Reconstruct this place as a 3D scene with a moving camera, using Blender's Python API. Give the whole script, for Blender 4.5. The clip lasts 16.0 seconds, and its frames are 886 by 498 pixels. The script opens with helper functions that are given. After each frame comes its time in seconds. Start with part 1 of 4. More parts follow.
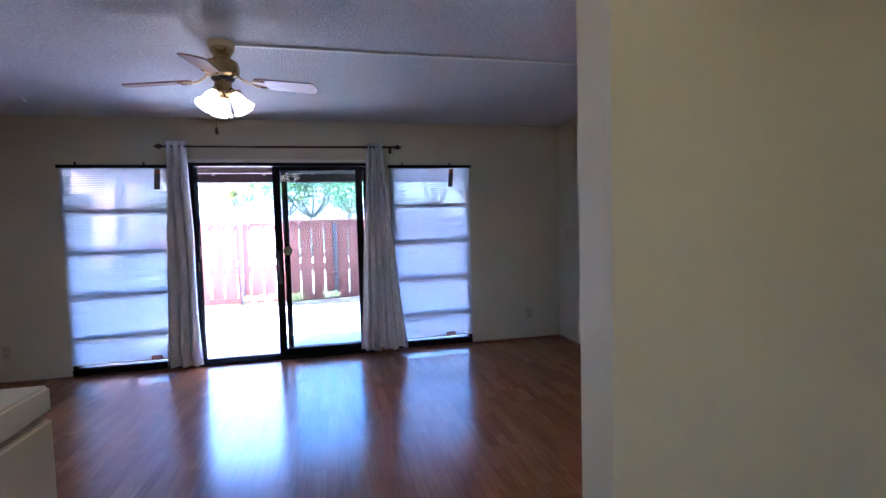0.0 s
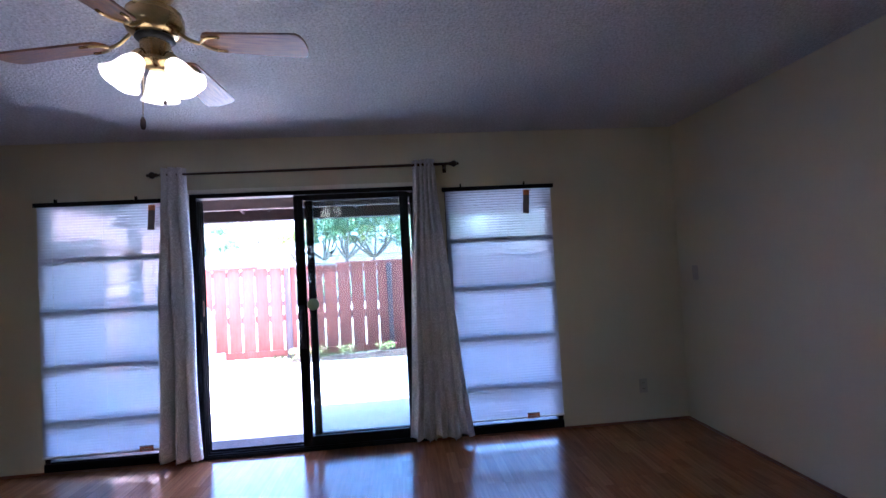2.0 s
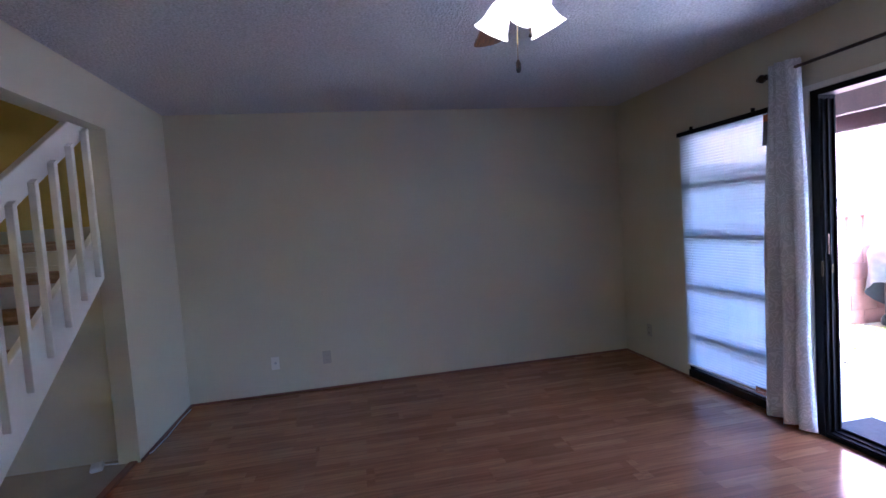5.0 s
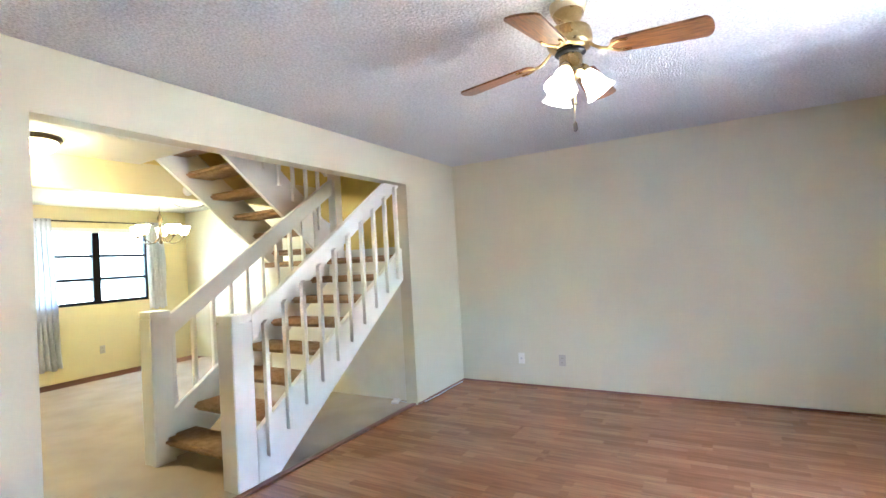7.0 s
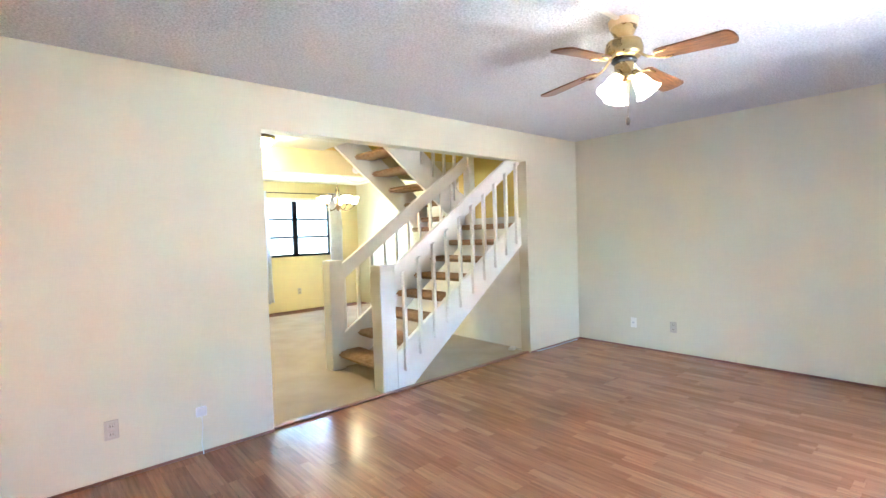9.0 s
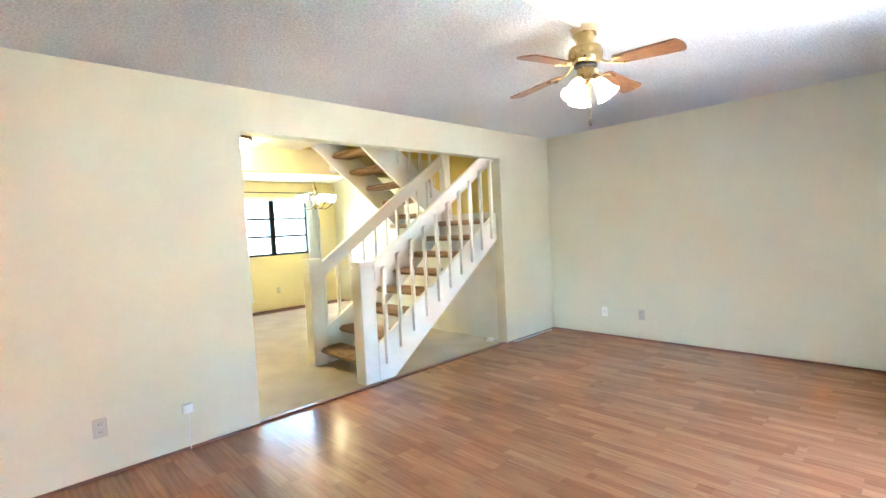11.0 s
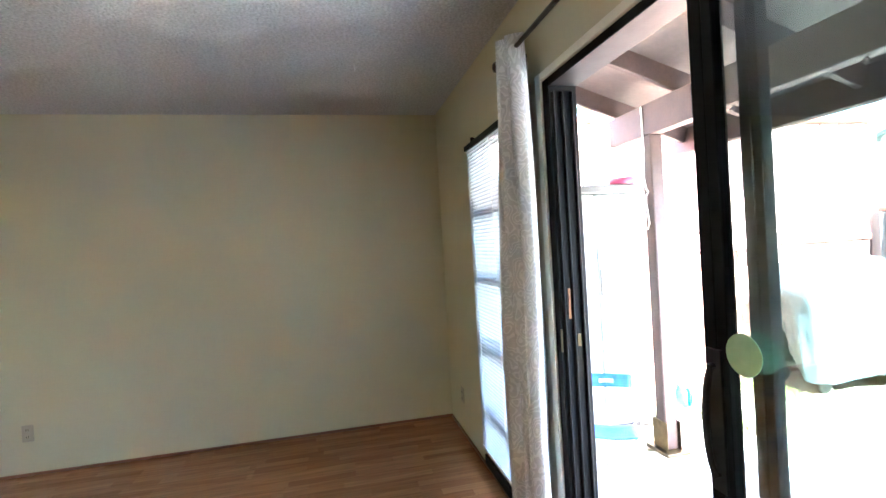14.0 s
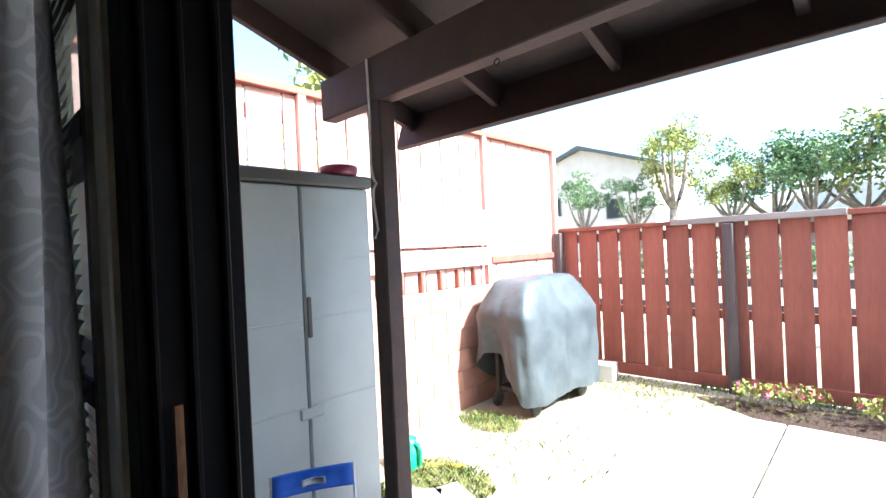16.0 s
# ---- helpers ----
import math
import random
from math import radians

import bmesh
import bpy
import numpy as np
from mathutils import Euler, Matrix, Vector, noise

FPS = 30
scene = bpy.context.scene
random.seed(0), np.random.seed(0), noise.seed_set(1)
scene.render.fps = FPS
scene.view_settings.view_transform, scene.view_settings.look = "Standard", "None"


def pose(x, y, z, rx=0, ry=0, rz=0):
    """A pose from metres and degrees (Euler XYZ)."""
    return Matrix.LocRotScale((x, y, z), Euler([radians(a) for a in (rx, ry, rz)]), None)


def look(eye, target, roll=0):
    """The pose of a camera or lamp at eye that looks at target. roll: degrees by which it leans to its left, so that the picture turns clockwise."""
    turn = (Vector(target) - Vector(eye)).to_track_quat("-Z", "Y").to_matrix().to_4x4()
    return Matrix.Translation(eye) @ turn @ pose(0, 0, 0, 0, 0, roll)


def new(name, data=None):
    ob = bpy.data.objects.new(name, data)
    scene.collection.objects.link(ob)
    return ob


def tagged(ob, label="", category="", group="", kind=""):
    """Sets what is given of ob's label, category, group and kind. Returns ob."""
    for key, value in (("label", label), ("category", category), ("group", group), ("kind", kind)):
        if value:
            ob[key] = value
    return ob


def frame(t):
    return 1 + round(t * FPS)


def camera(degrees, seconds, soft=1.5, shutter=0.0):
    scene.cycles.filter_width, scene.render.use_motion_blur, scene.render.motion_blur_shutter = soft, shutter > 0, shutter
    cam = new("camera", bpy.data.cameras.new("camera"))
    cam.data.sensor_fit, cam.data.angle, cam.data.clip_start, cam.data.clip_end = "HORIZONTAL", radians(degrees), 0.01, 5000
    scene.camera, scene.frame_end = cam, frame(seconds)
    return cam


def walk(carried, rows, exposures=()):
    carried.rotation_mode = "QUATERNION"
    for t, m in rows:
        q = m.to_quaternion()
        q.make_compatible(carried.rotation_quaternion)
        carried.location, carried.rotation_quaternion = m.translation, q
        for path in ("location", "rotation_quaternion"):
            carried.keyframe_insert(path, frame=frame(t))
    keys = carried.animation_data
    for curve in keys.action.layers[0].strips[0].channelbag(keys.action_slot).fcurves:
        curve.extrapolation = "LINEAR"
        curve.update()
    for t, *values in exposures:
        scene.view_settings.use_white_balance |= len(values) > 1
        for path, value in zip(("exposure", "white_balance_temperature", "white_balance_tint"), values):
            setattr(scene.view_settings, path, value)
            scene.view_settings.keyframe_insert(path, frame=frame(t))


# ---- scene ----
cam = camera(86.6, 16.0)
PATH = [
    (0, (0.158, 0.173, 1.37), (0.607, 2.119, 1.267), -1.6),
    (0.5, (0.157, 0.405, 1.355), (0.442, 2.382, 1.256), -1.1),
    (1, (0.189, 0.731, 1.365), (0.437, 2.714, 1.285), -2.2),
    (1.5, (0.284, 1.104, 1.408), (0.512, 3.091, 1.413), -3.5),
    (2, (0.384, 1.492, 1.41), (0.569, 3.482, 1.473), -3.1),
    (2.5, (0.566, 1.824, 1.406), (0.635, 3.822, 1.436), -3.3),
    (3, (0.758, 2.037, 1.42), (0.426, 4.009, 1.439), -1.9),
    (3.5, (0.867, 2.131, 1.416), (0.013, 3.939, 1.427), 0.1),
    (4, (0.922, 2.272, 1.408), (-0.399, 3.768, 1.286), -0.5),
    (4.5, (1.013, 2.399, 1.426), (-0.706, 3.408, 1.268), -2.4),
    (4.7, (1.041, 2.488, 1.46), (-0.802, 3.249, 1.305), -3.1),
    (5, (1.101, 2.616, 1.436), (-0.86, 2.992, 1.324), -3.9),
    (5.2, (1.113, 2.721, 1.438), (-0.882, 2.835, 1.35), -3.7),
    (7.3, (1.676, 3.902, 1.414), (-0.01, 2.827, 1.429), -2.7),
    (7.5, (1.713, 4.014, 1.429), (0.06, 2.887, 1.41), -2.2),
    (8, (1.801, 4.237, 1.418), (0.225, 3.01, 1.327), -1.7),
    (8.5, (1.891, 4.415, 1.398), (0.437, 3.044, 1.318), -1.9),
    (9, (1.963, 4.49, 1.393), (0.644, 2.988, 1.325), -1.8),
    (9.2, (2.018, 4.519, 1.373), (0.737, 2.984, 1.309), -1.7),
    (11.3, (2.057, 4.605, 1.394), (0.613, 3.225, 1.291), -3.6),
    (11.5, (1.989, 4.598, 1.389), (0.429, 3.349, 1.299), -3.9),
    (12, (1.793, 4.566, 1.416), (0.035, 3.613, 1.373), -3.5),
    (12.5, (1.542, 4.447, 1.46), (-0.36, 3.828, 1.476), -2.8),
    (13, (1.255, 4.405, 1.437), (-0.728, 4.151, 1.416), -3.2),
    (13.5, (0.904, 4.422, 1.44), (-1.095, 4.49, 1.387), -3.0),
    (14, (0.54, 4.462, 1.426), (-1.411, 4.899, 1.403), -3.4),
    (14.5, (0.178, 4.629, 1.425), (-1.656, 5.425, 1.379), -3.0),
    (14.9, (-0.113, 4.742, 1.391), (-1.817, 5.785, 1.367), -2.4),
    (15, (-0.184, 4.795, 1.393), (-1.854, 5.893, 1.366), -2.4),
    (15.5, (-0.440, 4.989, 1.377), (-1.955, 6.294, 1.345), -3.9),
    (16, (-0.588, 5.169, 1.379), (-1.958, 6.627, 1.375), -2.7),
]
EXPOSURES = [(0, 5.15, 4450, 26), (1.0, 4.95, 4500, 26), (2.5, 4.6, 4550, 26), (3.5, 4.4, 4550, 26), (4.0, 4.4, 4550, 26), (4.5, 4.5, 4500, 25), (5.0, 4.95, 4450, 25), (7.3, 7.15, 4950, 10), (9.2, 7.25, 4950, 10),
             (12.0, 7.35, 5350, 4), (12.5, 7.35, 5450, 4), (13.0, 7.3, 5500, 5), (13.5, 6.9, 5500, 5), (14.5, 5.2, 5300, 0), (15.0, 4.15, 5250, 0), (15.4, 3.4, 5300, 0), (16.0, 2.25, 5500, 4)]
ASIDE = Vector((0.027, 0, 0))
walk(cam, [(t, look(Vector(eye) + ASIDE, Vector(target) + ASIDE, roll)) for t, eye, target, roll in PATH], EXPOSURES)

# ---------------------------------------------------------------- light
SUN_EL, SUN_AZ = radians(42), radians(83)     # azimuth from +y towards +x
to_sun = Vector((math.sin(SUN_AZ) * math.cos(SUN_EL), math.cos(SUN_AZ) * math.cos(SUN_EL), math.sin(SUN_EL)))
world = bpy.data.worlds.new("world")
scene.world = world
world.use_nodes = True
wn = world.node_tree.nodes
sky = wn.new("ShaderNodeTexSky")
sky.sky_type, sky.sun_disc = "NISHITA", False
sky.sun_elevation, sky.sun_rotation = SUN_EL, SUN_AZ
sky.dust_density = 3.0
wn["Background"].inputs["Strength"].default_value = 0.15
world.node_tree.links.new(sky.outputs[0], wn["Background"].inputs[0])
sun = new("sun", bpy.data.lights.new("sun", "SUN"))
sun.data.energy, sun.data.angle, sun.data.color = 5.0, radians(0.6), (1.0, 0.95, 0.87)
sun.matrix_world = look(to_sun * 40, (0, 0, 0))

# ---------------------------------------------------------------- materials
def material(name):
    m = bpy.data.materials.new(name)
    m.use_nodes = True
    return m, m.node_tree.nodes, m.node_tree.links, m.node_tree.nodes["Principled BSDF"]


def rgba(c):
    return (c[0], c[1], c[2], 1.0)


def surface(name, a, b, scale=8.0, rough=0.6, metal=0.0, bump=0.15, fine=120.0, dist=0.004, stretch=(1, 1, 1), spread=0.0, spec=0.5, rvar=0.1):
    """Two-scale variation between colours a and b with fine relief; spread: brightness change from piece to piece."""
    m, n, l, p = material(name)
    tc = n.new("ShaderNodeTexCoord")
    mp = n.new("ShaderNodeMapping")
    mp.inputs["Scale"].default_value = stretch
    l.new(tc.outputs["Object"], mp.inputs[0])
    n1, n2 = n.new("ShaderNodeTexNoise"), n.new("ShaderNodeTexNoise")
    n1.inputs["Scale"].default_value, n1.inputs["Detail"].default_value = scale, 5
    n2.inputs["Scale"].default_value, n2.inputs["Detail"].default_value = fine, 3
    l.new(mp.outputs[0], n1.inputs[0])
    l.new(mp.outputs[0], n2.inputs[0])
    add = n.new("ShaderNodeMath")
    add.operation = "MULTIPLY_ADD"
    add.inputs[1].default_value, add.inputs[2].default_value = 0.35, -0.17
    l.new(n2.outputs[0], add.inputs[0])
    su = n.new("ShaderNodeMath")
    l.new(n1.outputs[0], su.inputs[0])
    l.new(add.outputs[0], su.inputs[1])
    cr = n.new("ShaderNodeValToRGB")
    cr.color_ramp.elements[0].position, cr.color_ramp.elements[1].position = 0.3, 0.7
    cr.color_ramp.elements[0].color, cr.color_ramp.elements[1].color = rgba(a), rgba(b)
    l.new(su.outputs[0], cr.inputs[0])
    col = cr.outputs[0]
    if spread:
        oi, hs, mr = n.new("ShaderNodeObjectInfo"), n.new("ShaderNodeHueSaturation"), n.new("ShaderNodeMapRange")
        mr.inputs["To Min"].default_value, mr.inputs["To Max"].default_value = 1 - spread, 1 + spread
        l.new(oi.outputs["Random"], mr.inputs[0])
        l.new(mr.outputs[0], hs.inputs["Value"])
        l.new(col, hs.inputs["Color"])
        col = hs.outputs[0]
    l.new(col, p.inputs["Base Color"])
    rr = n.new("ShaderNodeMapRange")
    rr.inputs["To Min"].default_value, rr.inputs["To Max"].default_value = max(0.02, rough - rvar), min(1, rough + rvar)
    l.new(n1.outputs[0], rr.inputs[0])
    l.new(rr.outputs[0], p.inputs["Roughness"])
    p.inputs["Metallic"].default_value = metal
    p.inputs["Specular IOR Level"].default_value = spec
    if bump:
        bp = n.new("ShaderNodeBump")
        bp.inputs["Strength"].default_value, bp.inputs["Distance"].default_value = bump, dist
        l.new(n2.outputs[0], bp.inputs["Height"])
        l.new(bp.outputs[0], p.inputs["Normal"])
    return m


def glowing(name, colour, strength):
    m, n, l, p = material(name)
    p.inputs["Base Color"].default_value = (0.9, 0.88, 0.82, 1)
    p.inputs["Roughness"].default_value = 0.3
    p.inputs["Emission Color"].default_value = rgba(colour)
    p.inputs["Emission Strength"].default_value = strength
    return m


def thin_cloth(name, a, b, through_share, scale=30.0, swirl=False, clear=0.0):
    """Cloth or thin plastic that lets part of the light through."""
    m = surface(name, a, b, scale=scale, rough=0.75, bump=0.25, fine=500, dist=0.001)
    n, l, p = m.node_tree.nodes, m.node_tree.links, m.node_tree.nodes["Principled BSDF"]
    out = n["Material Output"]
    col = p.inputs["Base Color"].links[0].from_socket
    if swirl:
        tc, mp = n.new("ShaderNodeTexCoord"), n.new("ShaderNodeMapping")
        l.new(tc.outputs["UV"], mp.inputs[0])
        ns = n.new("ShaderNodeTexNoise")
        ns.inputs["Scale"].default_value, ns.inputs["Detail"].default_value = 14.0, 0.8
        l.new(mp.outputs[0], ns.inputs[0])
        wv = n.new("ShaderNodeMath")
        wv.operation = "PINGPONG"
        wv.inputs[1].default_value = 0.055
        l.new(ns.outputs[0], wv.inputs[0])
        sc = n.new("ShaderNodeMath")
        sc.operation = "MULTIPLY"
        sc.inputs[1].default_value = 18.0
        l.new(wv.outputs[0], sc.inputs[0])
        st = n.new("ShaderNodeValToRGB")
        st.color_ramp.elements[0].position, st.color_ramp.elements[1].position = 0.55, 0.68
        st.color_ramp.elements[0].color, st.color_ramp.elements[1].color = (0, 0, 0, 1), (1, 1, 1, 1)
        l.new(sc.outputs[0], st.inputs[0])
        mx = n.new("ShaderNodeMix")
        mx.data_type = "RGBA"
        mx.inputs["A"].default_value, mx.inputs["B"].default_value = rgba(a), rgba((0.9, 0.9, 0.9))
        l.new(st.outputs[0], mx.inputs["Factor"])
        col = mx.outputs["Result"]
        l.new(col, p.inputs["Base Color"])
    tr = n.new("ShaderNodeBsdfTranslucent")
    l.new(col, tr.inputs[0])
    ms = n.new("ShaderNodeMixShader")
    ms.inputs[0].default_value = through_share
    l.new(p.outputs[0], ms.inputs[1])
    l.new(tr.outputs[0], ms.inputs[2])
    l.new(ms.outputs[0], out.inputs["Surface"])
    if clear:
        tp, mc = n.new("ShaderNodeBsdfTransparent"), n.new("ShaderNodeMixShader")
        mc.inputs[0].default_value = clear
        l.new(ms.outputs[0], mc.inputs[1])
        l.new(tp.outputs[0], mc.inputs[2])
        l.new(mc.outputs[0], out.inputs["Surface"])
    return m


M_WALL = surface("cream_wall_paint", (0.61, 0.555, 0.38), (0.65, 0.595, 0.415), scale=1.2, rough=0.55, bump=0.12, fine=70, dist=0.003)
M_HALLWALL = surface("yellow_cream_paint", (0.68, 0.58, 0.29), (0.72, 0.62, 0.33), scale=1.2, rough=0.6, bump=0.12, fine=70, dist=0.003)
# yellow deepened to carry the warm glow of an upstairs lamp not built
M_LAMPLIT_YELLOW = surface("lamplit_yellow_paint", (0.64, 0.45, 0.08), (0.70, 0.50, 0.11), scale=1.5, rough=0.6, bump=0.12, fine=70, dist=0.003)
M_WHITE = surface("white_gloss_paint", (0.78, 0.74, 0.62), (0.83, 0.79, 0.68), scale=6, rough=0.38, bump=0.08, fine=60, dist=0.002)
M_CEIL = surface("popcorn_ceiling", (0.50, 0.48, 0.46), (0.74, 0.72, 0.70), scale=85, rough=0.85, bump=1.0, fine=70, dist=0.02, spec=0.15)
M_SMOOTHCEIL = surface("plain_ceiling_paint", (0.76, 0.73, 0.66), (0.8, 0.77, 0.7), scale=3, rough=0.85, bump=0.1, fine=90)
M_CARPET = surface("beige_carpet", (0.42, 0.34, 0.24), (0.50, 0.42, 0.31), scale=2.5, rough=0.95, bump=0.9, fine=320, dist=0.008, spec=0.1)
M_TREAD = surface("brown_tread_carpet", (0.34, 0.215, 0.115), (0.47, 0.32, 0.19), scale=22, rough=0.95, bump=0.9, fine=300, dist=0.008, spec=0.1)
M_BASE = surface("cherry_trim", (0.17, 0.06, 0.028), (0.25, 0.095, 0.045), scale=9, rough=0.4, bump=0.1, fine=80, stretch=(0.3, 0.3, 3))
M_BRONZE = surface("dark_bronze_aluminium", (0.004, 0.004, 0.0042), (0.008, 0.0075, 0.008), scale=12, rough=0.5, metal=0.0, bump=0.05, spec=0.15)
M_STEEL = surface("brushed_steel", (0.5, 0.48, 0.44), (0.62, 0.6, 0.56), scale=30, rough=0.35, metal=1.0, bump=0.1)
M_ROD = surface("brown_metal_rod", (0.035, 0.022, 0.018), (0.06, 0.04, 0.03), scale=20, rough=0.4, metal=0.5)
M_BRASS = surface("antique_brass", (0.42, 0.30, 0.13), (0.56, 0.42, 0.20), scale=10, rough=0.28, metal=1.0, bump=0.04)
M_DARKBRASS = surface("dark_brass", (0.10, 0.075, 0.04), (0.18, 0.13, 0.07), scale=14, rough=0.35, metal=0.9)
M_BLADE = surface("oak_fan_blade", (0.10, 0.038, 0.012), (0.30, 0.13, 0.042), scale=16, rough=0.38, bump=0.1, fine=60, stretch=(0.6, 6, 1))
M_SHADE = glowing("lit_frosted_glass", (1.0, 0.78, 0.46), 0.13)
M_SHADE2 = glowing("lit_frosted_shade", (1.0, 0.76, 0.34), 0.4)
M_DOME = glowing("lit_frosted_dome", (1.0, 0.72, 0.28), 1.4)
M_DARKFLOOR = surface("dark_red_wood_floor", (0.10, 0.038, 0.018), (0.16, 0.062, 0.03), scale=6, rough=0.7, bump=0.1, stretch=(0.4, 4, 1), spec=0.2)
M_PLATE = surface("ivory_plastic", (0.46, 0.41, 0.31), (0.5, 0.45, 0.35), scale=20, rough=0.4, bump=0.02)
M_PLATEW = surface("white_plastic", (0.76, 0.75, 0.72), (0.8, 0.79, 0.77), scale=20, rough=0.4, bump=0.02)
M_BLACK = surface("black_plastic", (0.012, 0.012, 0.013), (0.022, 0.022, 0.022), scale=20, rough=0.45, bump=0.05)
# white vinyl; the blue cast of the daylight is put into its colour
M_BLIND = thin_cloth("bluelit_slat_vinyl", (0.58, 0.61, 0.70), (0.64, 0.67, 0.76), 0.36, scale=4, clear=0.05)
M_CURTAIN = thin_cloth("damask_curtain", (0.74, 0.74, 0.74), (0.78, 0.78, 0.78), 0.12, swirl=True)
M_SHEER = thin_cloth("sheer_curtain", (0.66, 0.66, 0.66), (0.74, 0.74, 0.74), 0.5)
M_TAG = surface("orange_tag", (0.50, 0.16, 0.05), (0.6, 0.22, 0.08), scale=40, rough=0.5, bump=0.02)
M_TAGG = surface("grey_tag", (0.16, 0.13, 0.12), (0.2, 0.17, 0.15), scale=40, rough=0.5, bump=0.02)
M_STICKER = surface("pale_green_sticker", (0.40, 0.58, 0.34), (0.45, 0.62, 0.38), scale=30, rough=0.5, bump=0.02)
M_TIMBER = surface("dark_stained_timber", (0.032, 0.018, 0.016), (0.058, 0.034, 0.03), scale=7, rough=0.7, bump=0.4, fine=60, stretch=(1, 1, 1), spread=0.12)
M_SOFFIT = surface("roof_board", (0.06, 0.043, 0.038), (0.095, 0.072, 0.065), scale=2.5, rough=0.8, bump=0.3, fine=30)
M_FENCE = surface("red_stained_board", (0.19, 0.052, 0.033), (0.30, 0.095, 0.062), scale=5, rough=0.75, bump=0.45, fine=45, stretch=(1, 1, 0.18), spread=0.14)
# red boards lightened: the strong sun on the side fence is in the colour
M_FENCE_SUNLIT = surface("sunlit_red_board", (0.46, 0.25, 0.21), (0.58, 0.36, 0.31), scale=5, rough=0.8, bump=0.45, fine=45, stretch=(1, 1, 0.18), spread=0.12)
M_GREYWOOD = surface("weathered_grey_wood", (0.20, 0.16, 0.14), (0.34, 0.29, 0.26), scale=8, rough=0.85, bump=0.5, fine=70, stretch=(0.2, 1, 1))
M_DARKWOOD = surface("dark_fence_post", (0.06, 0.045, 0.045), (0.11, 0.085, 0.08), scale=9, rough=0.85, bump=0.5, fine=60, stretch=(1, 1, 0.2))
M_BLOCK = surface("red_brown_block_paint", (0.30, 0.15, 0.105), (0.40, 0.21, 0.155), scale=6, rough=0.85, bump=0.6, fine=90, dist=0.006, spread=0.08)
M_CONCRETE = surface("patio_concrete", (0.46, 0.44, 0.40), (0.60, 0.57, 0.52), scale=2.2, rough=0.9, bump=0.4, fine=60, spread=0.07)
M_GROUND = surface("dry_grassy_earth", (0.27, 0.23, 0.15), (0.44, 0.39, 0.28), scale=1.7, rough=0.95, bump=0.9, fine=40, dist=0.03)
M_MULCH = surface("dark_mulch", (0.03, 0.018, 0.012), (0.10, 0.055, 0.035), scale=30, rough=0.95, bump=1.0, fine=90, dist=0.03)
M_GRASS = surface("grass_blade", (0.07, 0.11, 0.02), (0.24, 0.22, 0.07), scale=3, rough=0.7, bump=0, spread=0.2)
M_LEAF = surface("leaf_green", (0.06, 0.12, 0.04), (0.15, 0.23, 0.09), scale=1.6, rough=0.6, bump=0)
M_LEAFY = surface("leaf_yellow_green", (0.14, 0.18, 0.03), (0.30, 0.30, 0.06), scale=2, rough=0.6, bump=0)
M_BARK = surface("pale_bark", (0.16, 0.12, 0.09), (0.30, 0.25, 0.2), scale=6, rough=0.9, bump=0.8, fine=30, dist=0.02)
M_FLOWER = surface("pink_flower", (0.5, 0.06, 0.14), (0.65, 0.14, 0.24), scale=12, rough=0.6, bump=0)
M_HOUSE = surface("pale_stucco", (0.52, 0.46, 0.40), (0.6, 0.54, 0.47), scale=1.5, rough=0.9, bump=0.2)
M_ROOF = surface("grey_shingle", (0.06, 0.07, 0.07), (0.12, 0.13, 0.13), scale=10, rough=0.9, bump=0.4)
M_RESIN = surface("grey_resin", (0.31, 0.34, 0.34), (0.37, 0.40, 0.40), scale=3, rough=0.5, bump=0.1, fine=140)
M_RESIND = surface("taupe_resin", (0.07, 0.065, 0.06), (0.10, 0.095, 0.09), scale=4, rough=0.5, bump=0.1)
M_COVER = surface("grey_vinyl_cover", (0.042, 0.052, 0.058), (0.072, 0.085, 0.092), scale=3.5, rough=0.5, bump=0.25, fine=14, dist=0.02)
M_BLUE = surface("blue_chair_fabric", (0.012, 0.07, 0.42), (0.03, 0.13, 0.58), scale=14, rough=0.6, bump=0.2, fine=300)
M_CHROMEGREY = surface("grey_steel_tube", (0.38, 0.40, 0.42), (0.48, 0.5, 0.52), scale=20, rough=0.35, metal=0.8)
M_MAROON = surface("maroon_plastic", (0.16, 0.012, 0.04), (0.22, 0.02, 0.06), scale=20, rough=0.35, bump=0.02)
M_ROPE = surface("white_cord", (0.6, 0.6, 0.58), (0.7, 0.7, 0.68), scale=40, rough=0.8, bump=0.3)
M_GREENP = surface("green_plastic", (0.02, 0.28, 0.12), (0.04, 0.36, 0.17), scale=10, rough=0.4, bump=0.02)
M_YELLOWP = surface("yellow_plastic", (0.55, 0.38, 0.03), (0.62, 0.45, 0.05), scale=10, rough=0.4, bump=0.02)
M_MAT = surface("grey_door_mat", (0.025, 0.028, 0.032), (0.045, 0.048, 0.054), scale=30, rough=0.95, bump=0.8, fine=250)

M_GLASS, gn, gl, gp = material("window_glass")
gtr, ggl, gms, gfr = gn.new("ShaderNodeBsdfTransparent"), gn.new("ShaderNodeBsdfGlossy"), gn.new("ShaderNodeMixShader"), gn.new("ShaderNodeMapRange")
glw = gn.new("ShaderNodeLayerWeight")
glw.inputs["Blend"].default_value = 0.25
gl.new(glw.outputs["Facing"], gfr.inputs[0])
gtr.inputs[0].default_value = (0.74, 0.80, 0.80, 1)
ggl.inputs["Roughness"].default_value = 0.02
gfr.inputs["To Min"].default_value, gfr.inputs["To Max"].default_value = 0.03, 0.5
gl.new(gfr.outputs[0], gms.inputs[0])
gl.new(gtr.outputs[0], gms.inputs[1])
gl.new(ggl.outputs[0], gms.inputs[2])
